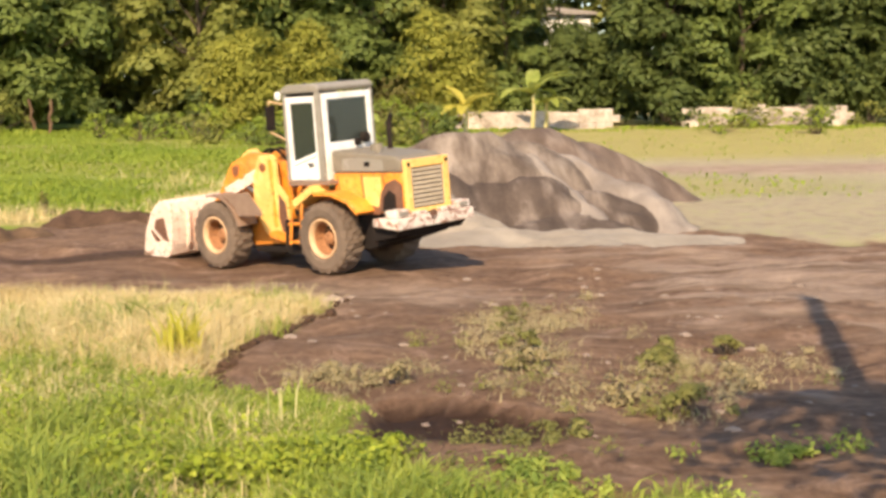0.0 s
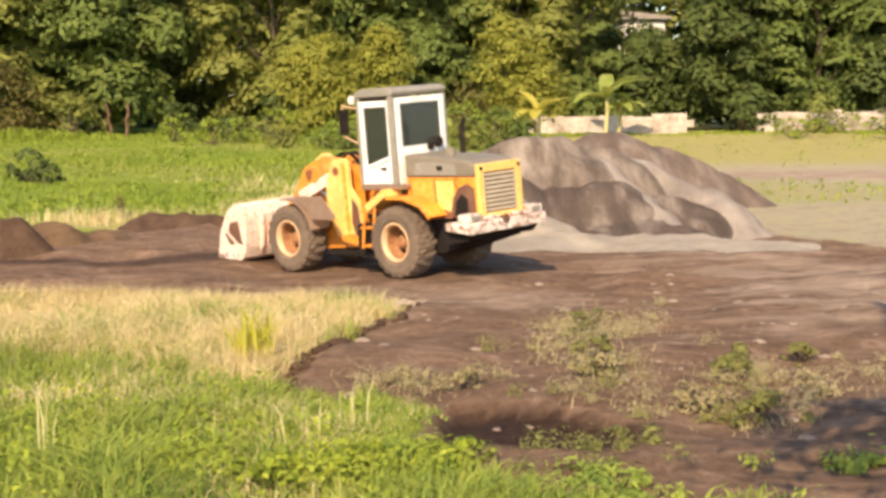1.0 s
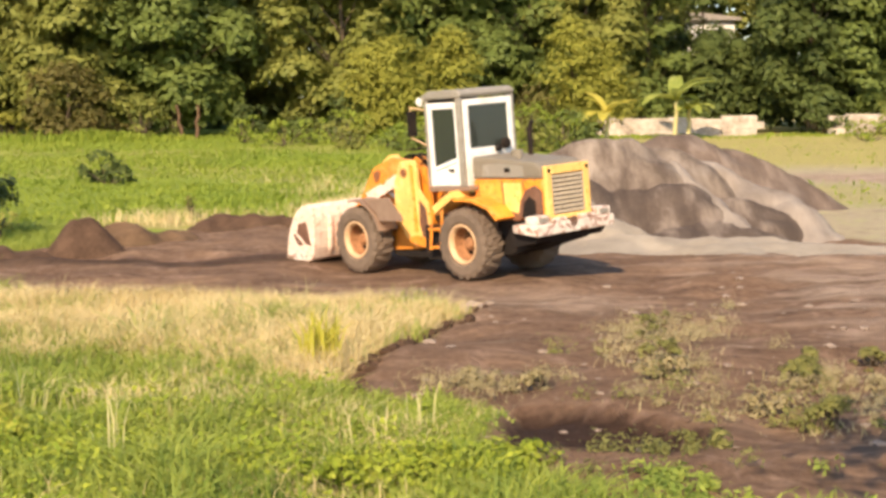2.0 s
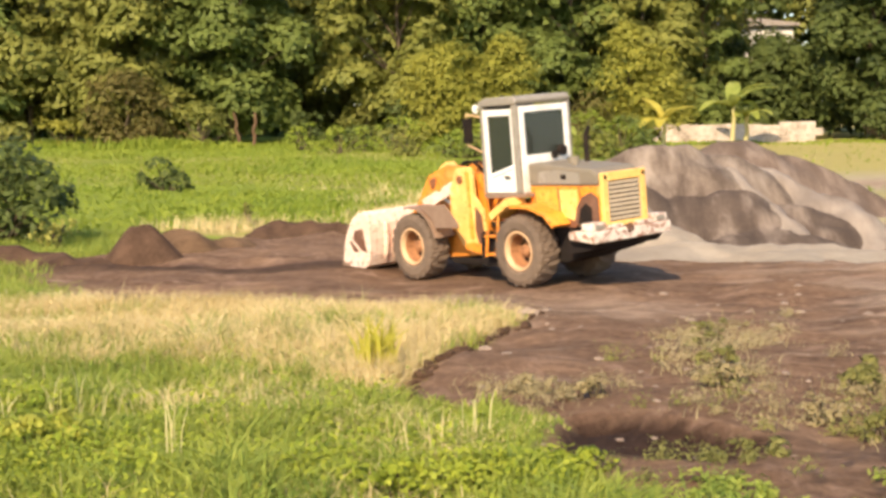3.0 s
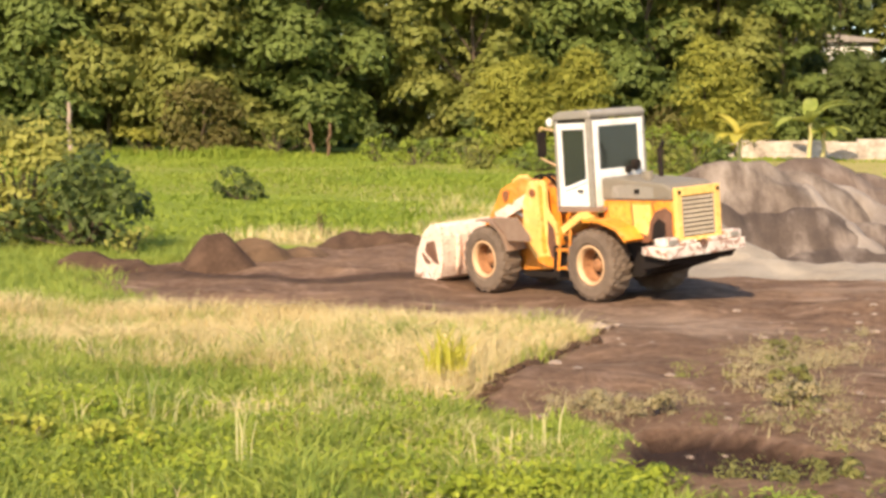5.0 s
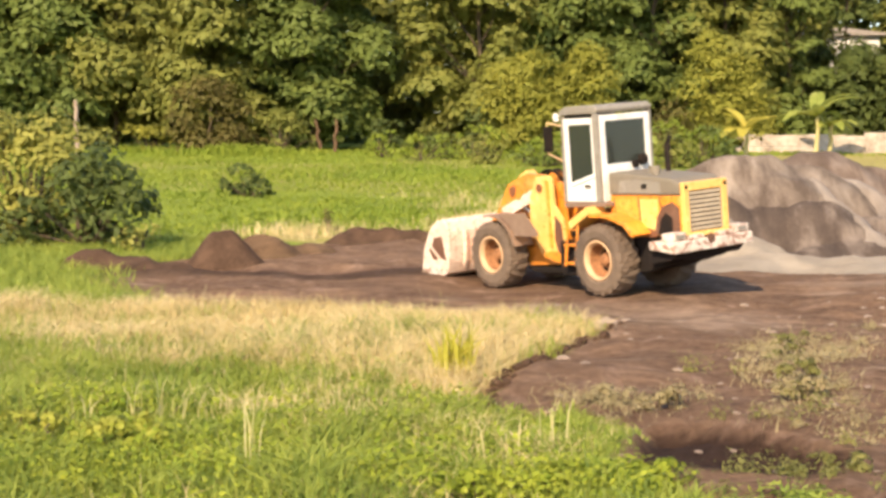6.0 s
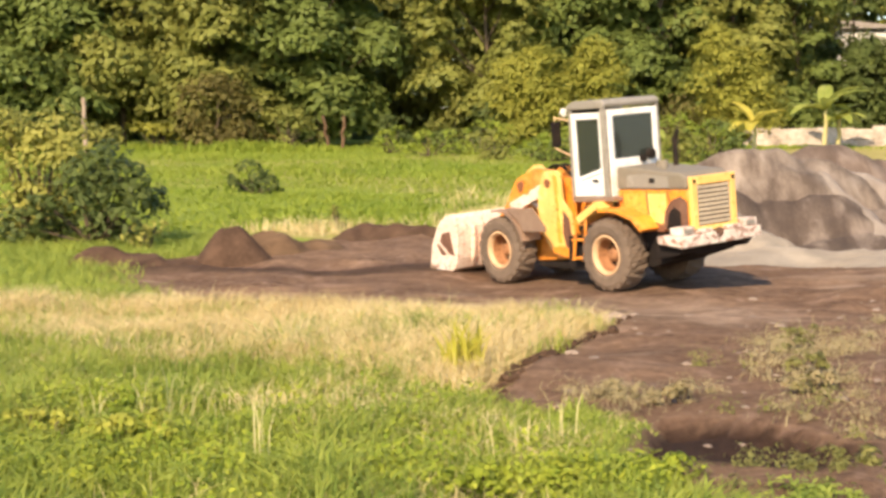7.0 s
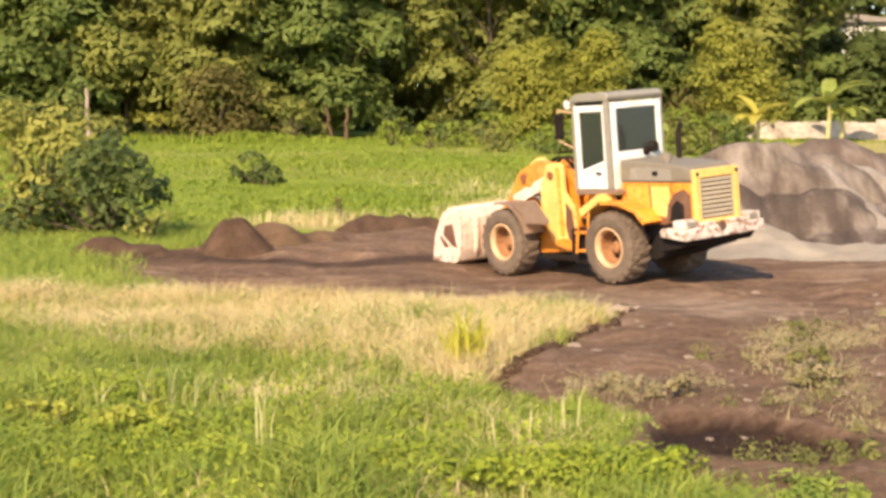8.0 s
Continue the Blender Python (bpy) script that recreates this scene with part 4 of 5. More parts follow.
def crown_points(g, clumps, per, flat=0.75):
    """Leaf places, leaf facing and clump facing on many uneven, drooping sprays."""
    cs, ns, ds = [], [], []
    for cx, cy, cz, r in clumps:
        n = max(20, int(per * r * r))
        d = g.normal(size=(n, 3))
        d /= np.linalg.norm(d, axis=1, keepdims=True)
        d[:, 2] = np.where(d[:, 2] < -0.45, -d[:, 2], d[:, 2])
        long, turn, tip = g.uniform(1.0, 1.55), g.uniform(-0.7, 0.7), g.uniform(0.6, 1.0)
        k = g.normal(size=(3, 3)) * np.array([[3.2], [5.5], [9.0]])
        wave = sum(a * np.sin(d @ q + ph) for a, q, ph in zip((0.16, 0.17, 0.12), k, g.uniform(0, 6.28, 3)))
        grad = sum(a * np.cos(d @ q + ph)[:, None] * q for a, q, ph in zip((0.16, 0.17, 0.12), k, g.uniform(0, 6.28, 3)))
        rad = r * (0.70 + 0.32 * g.random(n)) * (1 + wave)
        p = d * rad[:, None] * np.array([long, 1.0, flat * tip])
        p[:, 2] -= 0.22 * (p[:, 0] ** 2 + p[:, 1] ** 2) / max(r, 0.05)
        c, q = math.cos(turn), math.sin(turn)
        p = np.stack([p[:, 0] * c - p[:, 2] * q * 0.6, p[:, 1], p[:, 2] * c + p[:, 0] * q * 0.6], 1)
        cs.append(np.array([cx, cy, cz]) + p)
        ds.append(d - 0.22 * grad + np.array([0, 0, 0.25]) + g.normal(size=(n, 3)) * 0.2)
        ns.append(d * 0.9 + np.array([-0.05, -0.2, 0.4]) + g.normal(size=(n, 3)) * 0.33)
    return np.concatenate(cs), np.concatenate(ns), np.concatenate(ds)


def rounded(ob, sm):
    """Shade leaves by the clump that they sit on."""
    sm = sm / np.linalg.norm(sm, axis=1, keepdims=True)
    ob.data.polygons.foreach_set("use_smooth", [True] * len(ob.data.polygons))
    ob.data.normals_split_custom_set_from_vertices(np.repeat(sm, 4, axis=0).tolist())
    return ob


def tree(x, y, h, width, leaf, seed, label, name="tree", low=0.25, clumps=34, per=70, size=0.34, trunk_r=0.2, lean=0.0, group="trees along the field", cone=0.0):
    g = np.random.default_rng(seed)
    z0 = H(x, y)
    t = thing(name, Matrix.Translation((x, y, z0 - 0.05)), label, name.replace("_", " "), group)
    bm = bmesh.new()
    top = (lean, 0, h * 0.8)
    pts = limbs(bm, (0, 0, 0), top, trunk_r, trunk_r * 0.3, 0.25, seed)
    cl = []
    for i in range(clumps):
        f = low + (1 - low) * ((i + 0.5) / clumps)
        a = g.uniform(0, 2 * math.pi)
        prof = (1 - cone * f) * math.sin(math.pi * min(1, 0.18 + 0.80 * (f - low) / (1 - low))) ** 0.6
        rad = width / 2 * prof * g.uniform(0.45, 1.0)
        cl.append((math.cos(a) * rad + lean * f, math.sin(a) * rad * 0.8, f * h * 0.94, g.uniform(0.45, 1.0) * width * 0.23 + 0.2))
    for k in range(0, clumps, 4):
        cx, cy, cz, r = cl[k]
        s = pts[min(len(pts) - 1, max(1, int(len(pts) * cz / h * 0.8)))]
        limbs(bm, s, (cx, cy, cz), trunk_r * 0.32, trunk_r * 0.08, 0.12, seed + k, 4)
    part("trunk", bm, M_BARK, t, "pale brown trunk and limbs")
    c, n, sm = crown_points(g, cl, per)
    k = len(c)
    v, f = quads(c, n, size * g.uniform(0.6, 1.3, k), size * g.uniform(0.35, 0.75, k), g.uniform(0, 6.28, k))
    rounded(grown("crown", v.tolist(), f.tolist(), leaf, t, ""), sm)
    return t


def bush(x, y, h, width, leaf, seed, label, name="bush", per=420, size=0.16, group="", clumps=16, z=None):
    g = np.random.default_rng(seed)
    t = thing(name, Matrix.Translation((x, y, (H(x, y) if z is None else z) - 0.03)), label, name.replace("_", " "), group)
    bm = bmesh.new()
    cl = []
    for i in range(clumps):
        f = g.uniform(0.0, 0.9)
        a = g.uniform(0, 6.28)
        rad = width / 2 * math.sqrt(max(0.0, 1 - f * f)) * g.uniform(0.2, 1.05)
        cl.append((math.cos(a) * rad, math.sin(a) * rad * 0.8, f * h * 0.85, g.uniform(0.35, 1) * min(width, h * 1.4) * 0.21))
        limbs(bm, (0.1 * math.cos(a), 0.1 * math.sin(a), 0), cl[-1][:3], 0.02 + 0.008 * h, 0.008, 0.05, seed + i, 3)
    part("branchwork", bm, M_BARK, t)
    c, n, sm = crown_points(g, cl, per, 0.85)
    k = len(c)
    v, f = quads(c, n, size * g.uniform(0.6, 1.4, k), size * g.uniform(0.3, 0.7, k), g.uniform(0, 6.28, k))
    rounded(grown("foliage", v.tolist(), f.tolist(), leaf, t), sm)
    return t


def blades(name, x, y, hts, width, lean, material, label, category, seed, droop=0.35, z=None):
    """Many grass blades, each three faces, bent over at the tip."""
    g = np.random.default_rng(seed)
    n = len(x)
    z = height(x, y) - 0.02 if z is None else z
    a = g.uniform(0, 6.28, n)
    w = width * g.uniform(0.6, 1.4, n)
    dx, dy = np.cos(a) * w / 2, np.sin(a) * w / 2
    b2 = g.uniform(0, 6.28, n)
    lx, ly = np.cos(b2) * lean * hts * g.random(n), np.sin(b2) * lean * hts * g.random(n)
    base = np.stack([x, y, z], 1)
    side = np.stack([dx, dy, np.zeros(n)], 1)
    midp = base + np.stack([lx * 0.4, ly * 0.4, hts * 0.6], 1)
    tip = base + np.stack([lx * (1 + droop), ly * (1 + droop), hts * (1 - 0.25 * droop)], 1)
    v = np.stack([base - side, base + side, midp + side * 0.8, midp - side * 0.8, tip], 1).reshape(-1, 3)
    i = np.arange(n) * 5
    f4 = np.stack([i, i + 1, i + 2, i + 3], 1).tolist()
    f3 = np.stack([i + 3, i + 2, i + 4], 1).tolist()
    ob = grown(name, v.tolist(), f4 + f3, material)
    return tagged(ob, label, category, kind="stuff")


def scatter(n, x0, x1, y0, y1, keep, seed):
    g = np.random.default_rng(seed)
    x, y = g.uniform(x0, x1, n), g.uniform(y0, y1, n)
    k = g.random(n) < keep(x, y)
    return x[k], y[k]


# meadow
x, y = scatter(150000, -34, 44, 34, 94, lambda x, y: (1 - soil(x, y)[0]) * (1 - soil(x, y)[3]) * (1 - soil(x, y)[4]) * np.clip(1 - 1.45 * soil(x, y)[1] * step(10, 13, x), 0.05, 1) * step(36, 38, y + 0.1 * x + fbm(x, y, 0.6, 3, 4) * 3) * np.clip(1.3 - y / 120, 0, 1), 31)
blades("meadow_grass", x, y, rng.uniform(0.05, 0.20, len(x)) * (1 + 2.2 * fbm(x, y, 0.22, 4, 2)), 0.07, 1.6, M_MEADOW, "bright green meadow grass", "grass", 32)
x, y = scatter(26000, -36, 46, 84, 93, lambda x, y: step(85, 90, y + fbm(x, y, 0.3, 3, 15) * 9) * (0.35 + 0.65 * step(-0.1, 0.15, fbm(x, y, 0.25, 3, 16))), 48)
blades("meadow_grass", x, y, rng.uniform(0.15, 0.6, len(x)) * np.clip(1 + 3.4 * fbm(x, y, 0.3, 3, 17), 0.2, 2.2) * (1 - 0.62 * step(13, 16, x)), 0.13, 0.9, M_MEADOW, "rank green growth along the wood's foot", "grass", 49)
x, y = scatter(60000, -17, -5, 19, 36, lambda x, y: (1 - soil(x, y)[0]) * (1 - soil(x, y)[1]), 41)
blades("green_grass", x, y, rng.uniform(0.08, 0.30, len(x)), 0.02, 1.2, M_GRASS, "green grass beside the track", "grass", 42)
# dry grass by the track, and along the spoil line
x, y = scatter(120000, -9, 2.2, 14.5, 23, lambda x, y: soil(x, y)[1] * (1 - soil(x, y)[0]) * np.clip(0.75 + fbm(x, y, 0.9, 4, 7) * 2.2, 0.15, 1), 33)
blades("dry_grass", x, y, rng.uniform(0.08, 0.38, len(x)) * (1 + 1.2 * fbm(x, y, 0.8, 4, 2)), 0.011, 1.3, M_STRAW, "tall dry straw-coloured grass", "grass", 34)
x, y = scatter(34000, -8, 8, 33.5, 54, lambda x, y: soil(x, y)[1] * (1 - soil(x, y)[0]) * step(34.6, 36.6, y + 0.1 * x), 35)
blades("dry_grass", x, y, rng.uniform(0.15, 0.5, len(x)), 0.022, 0.8, M_STRAW, "dry straw-coloured grass along the meadow's edge", "grass", 36)
x, y = scatter(70000, -7, 2.5, 9.6, 17.5, lambda x, y: (1 - soil(x, y)[0]) * np.clip(0.10 + 0.25 * step(13.5, 16, y) + fbm(x, y, 0.7, 4, 44) * 1.5, 0.03, 1), 43)
blades("dry_grass", x, y, rng.uniform(0.06, 0.30, len(x)) * np.clip(0.45 - 0.9 * inside(x, y, EARTH), 0.3, 1), 0.010, 1.3, M_STRAW, "dry blades among the green grass", "grass", 45)
# green grass in the foreground
x, y = scatter(110000, -7, 9, 9.6, 19.5, lambda x, y: (1 - soil(x, y)[0]) * np.clip(1.12 - soil(x, y)[1] * (0.72 + 0.5 * step(17, 15, y)), 0, 1) * (1 - 0.9 * step(-1.3, -0.5, inside(x, y, EARTH)) * step(14.4, 15.4, y)), 37)
blades("green_grass", x, y, rng.uniform(0.08, 0.34, len(x)) * np.clip(1 + 2.6 * fbm(x, y, 0.9, 4, 5), 0.3, 2) * np.clip(0.45 - 0.9 * inside(x, y, EARTH), 0.3, 1), 0.019, 1.3, M_GRASS, "lush green grass", "grass", 38)
x, y = scatter(60000, -9, 2, 15.5, 23.5, lambda x, y: (1 - soil(x, y)[0]) * np.clip(0.12 - fbm(x, y, 0.9, 4, 7) * 2.0 + 0.3 * step(-3, -6, x), 0, 1), 39)
blades("green_grass", x, y, rng.uniform(0.12, 0.36, len(x)), 0.011, 0.8, M_GRASS, "green grass among the straw", "grass", 40)


def weeds(name, x, y, z, spread, per, size, material, label, category, seed, slim=0.6):
    """Low leafy plants as one drift of small leaves."""
    g = np.random.default_rng(seed)
    n = len(x) * per
    i = np.repeat(np.arange(len(x)), per)
    d = g.normal(size=(n, 3))
    r = spread[i][:, None]
    c = np.stack([x[i], y[i], z[i]], 1) + d * r * np.array([0.55, 0.55, 0.32]) + np.array([0, 0, 1]) * r * 0.55
    c[:, 2] = np.maximum(c[:, 2], z[i] + 0.015)
    nn = d * 0.5 + np.array([-0.1, -0.2, 0.8]) + g.normal(size=(n, 3)) * 0.4
    v, f = quads(c, nn, size * g.uniform(0.6, 1.5, n), size * slim * g.uniform(0.65, 1.3, n), g.uniform(0, 6.28, n))
    return tagged(grown(name, v.tolist(), f.tolist(), material), label, category, kind="stuff")


LEAFY = ((0.85, 11.2, 0.85, 0.55), (-2.9, 12.1, 1.1, 1.0), (-1.9, 11.6, 0.6, 0.5), (-0.5, 11.4, 0.5, 0.5), (-3.4, 14.2, 0.5, 0.5))


def leafy_patch(x, y):
    best = np.zeros(np.shape(x))
    for px, py, rx, ry in LEAFY:
        best = np.maximum(best, step(1.3, 0.5, np.hypot((x - px) / rx, (y - py) / ry) - fbm(x, y, 1.3, 4, 51) * 1.3))
    return best


x, y = scatter(5200, -6, 4.6, 9.8, 15.2, lambda x, y: np.maximum(leafy_patch(x, y), 0.05) * np.clip(1 - 1.05 * soil(x, y)[0], 0, 1), 52)
weeds("broadleaf_weeds", x, y, height(x, y), rng.uniform(0.08, 0.30, len(x)), 40, 0.055, M_WEED, "bright yellow-green broad-leaved weeds", "weeds", 53)
PATCHES = ((1.2, 13.9, 0.5, 0.8), (0.95, 12.9, 0.3, 0.6), (4.4, 18.9, 0.5, 0.9), (3.95, 17.2, 0.8, 1.4), (3.5, 15.4, 0.75, 1.4), (3.1, 13.6, 0.5, 0.9), (4.6, 13.6, 0.75, 0.9), (5.2, 14.3, 0.45, 0.7),
           (4.1, 12.3, 0.6, 0.5), (1.5, 14.5, 0.65, 0.6), (2.1, 14.9, 0.6, 0.4), (5.2, 20.0, 0.35, 0.35), (6.1, 15.0, 0.4, 0.7))


def patchy(x, y):
    best = np.zeros(np.shape(x))
    for px, py, rx, ry in PATCHES:
        best = np.maximum(best, step(1.25, 0.3, np.hypot((x - px) / rx, (y - py) / ry) - fbm(x, y, 1.6, 4, 66) * 3.2))
    return best * soil(x, y)[0] * (1 - soil(x, y)[2])


x, y = scatter(2600, 0.8, 9, 11, 22.5, lambda x, y: patchy(x, y) * (0.22 + 0.6 * step(0.0, 0.25, fbm(x, y, 1.1, 3, 67))), 62)
weeds("scrub", x, y, height(x, y), rng.uniform(0.05, 0.24, len(x)), 80, 0.050, M_SCRUB, "dusty dry scrub on bare earth", "weeds", 63, 0.22)
x, y = scatter(260, 1.6, 9, 10.6, 16.5, lambda x, y: soil(x, y)[0] * step(-0.02, 0.16, fbm(x, y, 0.6, 3, 71)) * (1 - soil(x, y)[2]), 72)
weeds("creeping_weeds", x, y, height(x, y), rng.uniform(0.06, 0.20, len(x)), 70, 0.045, M_SCRUB_G, "green weeds creeping over bare earth", "weeds", 73, 0.35)
x, y = scatter(20000, 0.6, 9, 11, 22.5, lambda x, y: patchy(x, y) * (0.25 + step(0.0, 0.25, fbm(x, y, 1.1, 3, 67))), 64)
blades("scrub_stems", x, y, rng.uniform(0.03, 0.18, len(x)), 0.011, 1.4, M_SCRUB, "thin dry stems on bare earth", "weeds", 65)
x, y = scatter(420, 1.8, 6.2, 9.4, 10.7, lambda x, y: step(-0.05, 0.2, fbm(x, y, 1.3, 3, 81)), 82)
weeds("creeping_weeds", x, y, height(x, y), rng.uniform(0.05, 0.15, len(x)), 34, 0.065, M_GRASS, "low green weeds along the yard's edge", "weeds", 83, 0.4)

# stones lying on the earth
g = np.random.default_rng(91)
stone_meshes = []
for k in range(5):
    bm = bmesh.new()
    bmesh.ops.create_icosphere(bm, subdivisions=1, radius=1)
    for v in bm.verts:
        v.co *= 0.75 + 0.5 * g.random()
    me = bpy.data.meshes.new("stone")
    bm.to_mesh(me)
    bm.free()
    me.materials.append(M_STONE)
    stone_meshes.append(me)
x, y = scatter(1300, 0.6, 9.5, 11.5, 24, lambda x, y: soil(x, y)[0] * step(2.2, 3.2, np.hypot(x - 2, y - 25)) * 0.5, 92)
for k in range(min(220, len(x))):
    s = 0.018 + 0.06 * g.random() ** 3.5
    ob = new("stone", stone_meshes[k % 5])
    ob.matrix_basis = Matrix.Translation((x[k], y[k], H(x[k], y[k]) + s * 0.12)) @ Euler((0, 0, g.uniform(0, 6))).to_matrix().to_4x4() @ Matrix.Diagonal((s * 1.4, s, s * 0.42, 1))
    tagged(ob, "small pale stone lying on the earth", "stone", "stones on the earth")
# clods along the broken edge of the turf
clod_meshes = []
for me in stone_meshes:
    cm = me.copy()
    cm.name = "clod"
    cm.materials.clear()
    cm.materials.append(M_EARTH)
    clod_meshes.append(cm)
for k in range(70):
    t = g.random()
    a, b2 = ((0.05, 14.75), (0.8, 17.7)) if g.random() < 0.55 else ((0.8, 17.7), (1.9, 20.2))
    cx, cy = a[0] + (b2[0] - a[0]) * t + g.normal() * 0.08 + 0.05, a[1] + (b2[1] - a[1]) * t + g.normal() * 0.1
    s = 0.03 + 0.06 * g.random() ** 2
    ob = new("clod", clod_meshes[k % 5])
    ob.matrix_basis = Matrix.Translation((cx, cy, H(cx, cy) + s * 0.25)) @ Euler((0, 0, g.uniform(0, 6))).to_matrix().to_4x4() @ Matrix.Diagonal((s * 1.3, s, s * 0.8, 1))
    tagged(ob, "dark crumbled clod of earth by the dry grass", "clod", "clods along the turf edge")
ob = new("rock", stone_meshes[2])
ob.matrix_basis = Matrix.Translation((1.85, 20.2, H(1.85, 20.2) + 0.03)) @ Matrix.Diagonal((0.24, 0.13, 0.10, 1))
tagged(ob, "pale rock at the corner of the dry grass", "rock")

# single tall stalks and tufts
def tuft(x, y, n, h, spread, width, material, label, name, seed, category="grass tuft", lean=0.5):
    g = np.random.default_rng(seed)
    ob = blades(name, x + g.normal(size=n) * spread, y + g.normal(size=n) * spread, h * g.uniform(0.5, 1.0, n), width, lean, material, label, category, seed)
    ob["kind"] = "thing"
    return ob


tuft(-0.10, 16.2, 85, 0.80, 0.10, 0.03, M_TUFT, "bright yellow-green grass tuft in dry grass", "grass_tuft", 101)
for k, (sx, sy, sh) in enumerate(((-1.65, 11.6, 0.75), (-0.35, 19.6, 0.75), (-2.9, 13.6, 0.55), (-2.6, 13.7, 0.55), (-3.4, 13.4, 0.5), (0.35, 12.3, 0.6), (0.75, 12.9, 0.5))):
    g2 = np.random.default_rng(110 + k)
    clump = thing("stalk_clump", Matrix.Translation((sx, sy, 0)), "pale dry grass stalks standing above the grass", "grass stalks", "stalk clumps")
    for j in range(7):
        ob = blades("stalk", g2.normal(size=1) * 0.07, g2.normal(size=1) * 0.07, sh * 1.2 * g2.uniform(0.5, 1.0, 1), 0.014, 0.30, M_STALK, "", "", 1000 + 10 * k + j, z=np.array([H(sx, sy) - 0.02]))
        del ob["kind"]
        ob.parent = clump
for k, (wx, wy, wh, ww) in enumerate(((-2.85, 12.6, 0.46, 1.4), (-3.7, 13.0, 0.36, 0.9), (-2.1, 11.8, 0.30, 0.8), (0.75, 11.0, 0.36, 1.1), (0.05, 10.9, 0.34, 0.9), (1.35, 11.25, 0.30, 0.8))):
    bush(wx, wy, wh, ww, M_WEED_Y if k < 3 else M_WEED, 120 + k, "yellow-green low weed bush in the grass", name="weed_bush", per=8500, size=0.06, clumps=26, group="weed bushes in the grass")

# ragged weeds rooted in the bare earth
for k, (wx, wy, wh, ww, leaf) in enumerate(((4.57, 14.5, 0.42, 0.75, M_SCRUB_G), (3.2, 14.5, 0.36, 0.55, M_SCRUB), (4.1, 12.4, 0.40, 0.6, M_SCRUB_G), (3.35, 15.6, 0.30, 0.6, M_SCRUB_G),
                                            (5.0, 13.6, 0.34, 0.6, M_SCRUB), (1.85, 14.2, 0.30, 0.6, M_SCRUB), (3.75, 13.1, 0.35, 0.5, M_SCRUB), (5.6, 15.4, 0.3, 0.6, M_SCRUB_G),
                                            (2.75, 11.6, 0.36, 0.6, M_SCRUB_G), (3.6, 17.2, 0.26, 0.6, M_SCRUB_G), (4.0, 19.0, 0.24, 0.55, M_SCRUB_G), (1.35, 14.6, 0.28, 0.5, M_SCRUB))):
    bush(wx, wy, wh, ww, leaf, 160 + k, "ragged dusty weed rooted in bare earth", name="weed_plant", per=11000, size=0.048, clumps=12, group="weeds on the earth")

# bushes in the meadow
bush(-8.2, 33.5, 2.6, 3.7, M_LEAF_D, 137, "dark green bush in the meadow", size=0.22, per=330, clumps=26, group="meadow bushes")
bush(-9.9, 35.0, 4.0, 3.2, M_LEAF_P, 131, "tall yellow-green bush in the meadow", size=0.19, per=420, clumps=34, group="meadow bushes")
bush(-12.6, 36, 3.6, 3.4, M_LEAF_P, 132, "tall yellow-green bush in the meadow", size=0.2, per=220, clumps=24, group="meadow bushes")
bush(-6.9, 32.2, 0.8, 1.2, M_LEAF_P, 133, "low yellow-green shrub before the dark bush", size=0.14, per=500, clumps=10, group="meadow bushes")
bush(-7.6, 54, 1.35, 2.4, M_LEAF_D, 134, "small dark green shrub in the meadow", size=0.26, per=380, clumps=13, group="meadow bushes")
bush(-3.35, 38.2, 0.75, 0.7, M_LEAF_B, 135, "dry brown shrub at the meadow's edge", size=0.08, per=700, clumps=7, group="meadow bushes")
bm = bmesh.new()
limbs(bm, (-20.1 + 0.0, 80, H(-20.1, 80) - 0.05), (-20.2, 80, 3.9), 0.13, 0.10, 0.05, 3)
tagged(part("dead_trunk", bm, M_STONE), "pale dead trunk standing by the trees", "tree trunk")


for px, lean in ((-8.55, 0.35), (-7.75, -0.1)):
    bm = bmesh.new()
    limbs(bm, (px, 91.3, H(px, 91.3) - 0.05), (px - lean, 91.5, 2.9), 0.11, 0.08, 0.08, 5)
    tagged(part("slender_trunk", bm, M_EARTH_B), "pale slender trunk at the wood's edge", "tree trunk", "slender trunks")


def banana(x, y, h, seed, label="banana plant with broad pale green leaves", leaf=M_BANANA, broad=0.10):
    g = np.random.default_rng(seed)
    t = thing("banana_plant", Matrix.Translation((x, y, H(x, y) - 0.03)), label, "banana plant", "banana plants")
    bm = bmesh.new()
    limbs(bm, (0, 0, 0), (0.1, 0, h * 0.55), 0.14, 0.09, 0.05, seed)
    part("stem", bm, M_STALK, t, "pale thick stem")
    for k in range(8):
        a = 6.28 * k / 8 + g.uniform(-0.3, 0.3)
        ln, up = h * g.uniform(0.5, 0.75), g.uniform(0.35, 1.3)
        vs, fs = [], []
        for i in range(8):
            s = i / 7
            r = ln * (s * math.cos(up * (1 - 0.4 * s)))
            z = h * 0.5 + ln * (s * math.sin(up) - 0.55 * s * s * (1.3 - 0.5 * up))
            w = h * broad * math.sin(math.pi * min(0.98, 0.06 + 0.9 * s)) ** 0.6
            cx, cy = r * math.cos(a), r * math.sin(a)
            vs += [(cx - math.sin(a) * w, cy + math.cos(a) * w, z + w * 0.3), (cx, cy, z), (cx + math.sin(a) * w, cy - math.cos(a) * w, z + w * 0.3)]
        for i in range(7):
            for j in (0, 1):
                fs.append((3 * i + j, 3 * i + j + 1, 3 * i + j + 4, 3 * i + j + 3))
        grown("leaf", vs, fs, leaf, t)
    return t


banana(7.7, 76, 2.3, 201)
banana(8.8, 76.5, 2.5, 202)
banana(14.4, 80, 3.0, 209, "banana plant with yellowing leaves", M_BANANA_Y, 0.12)
banana(19.6, 87, 4.3, 204)
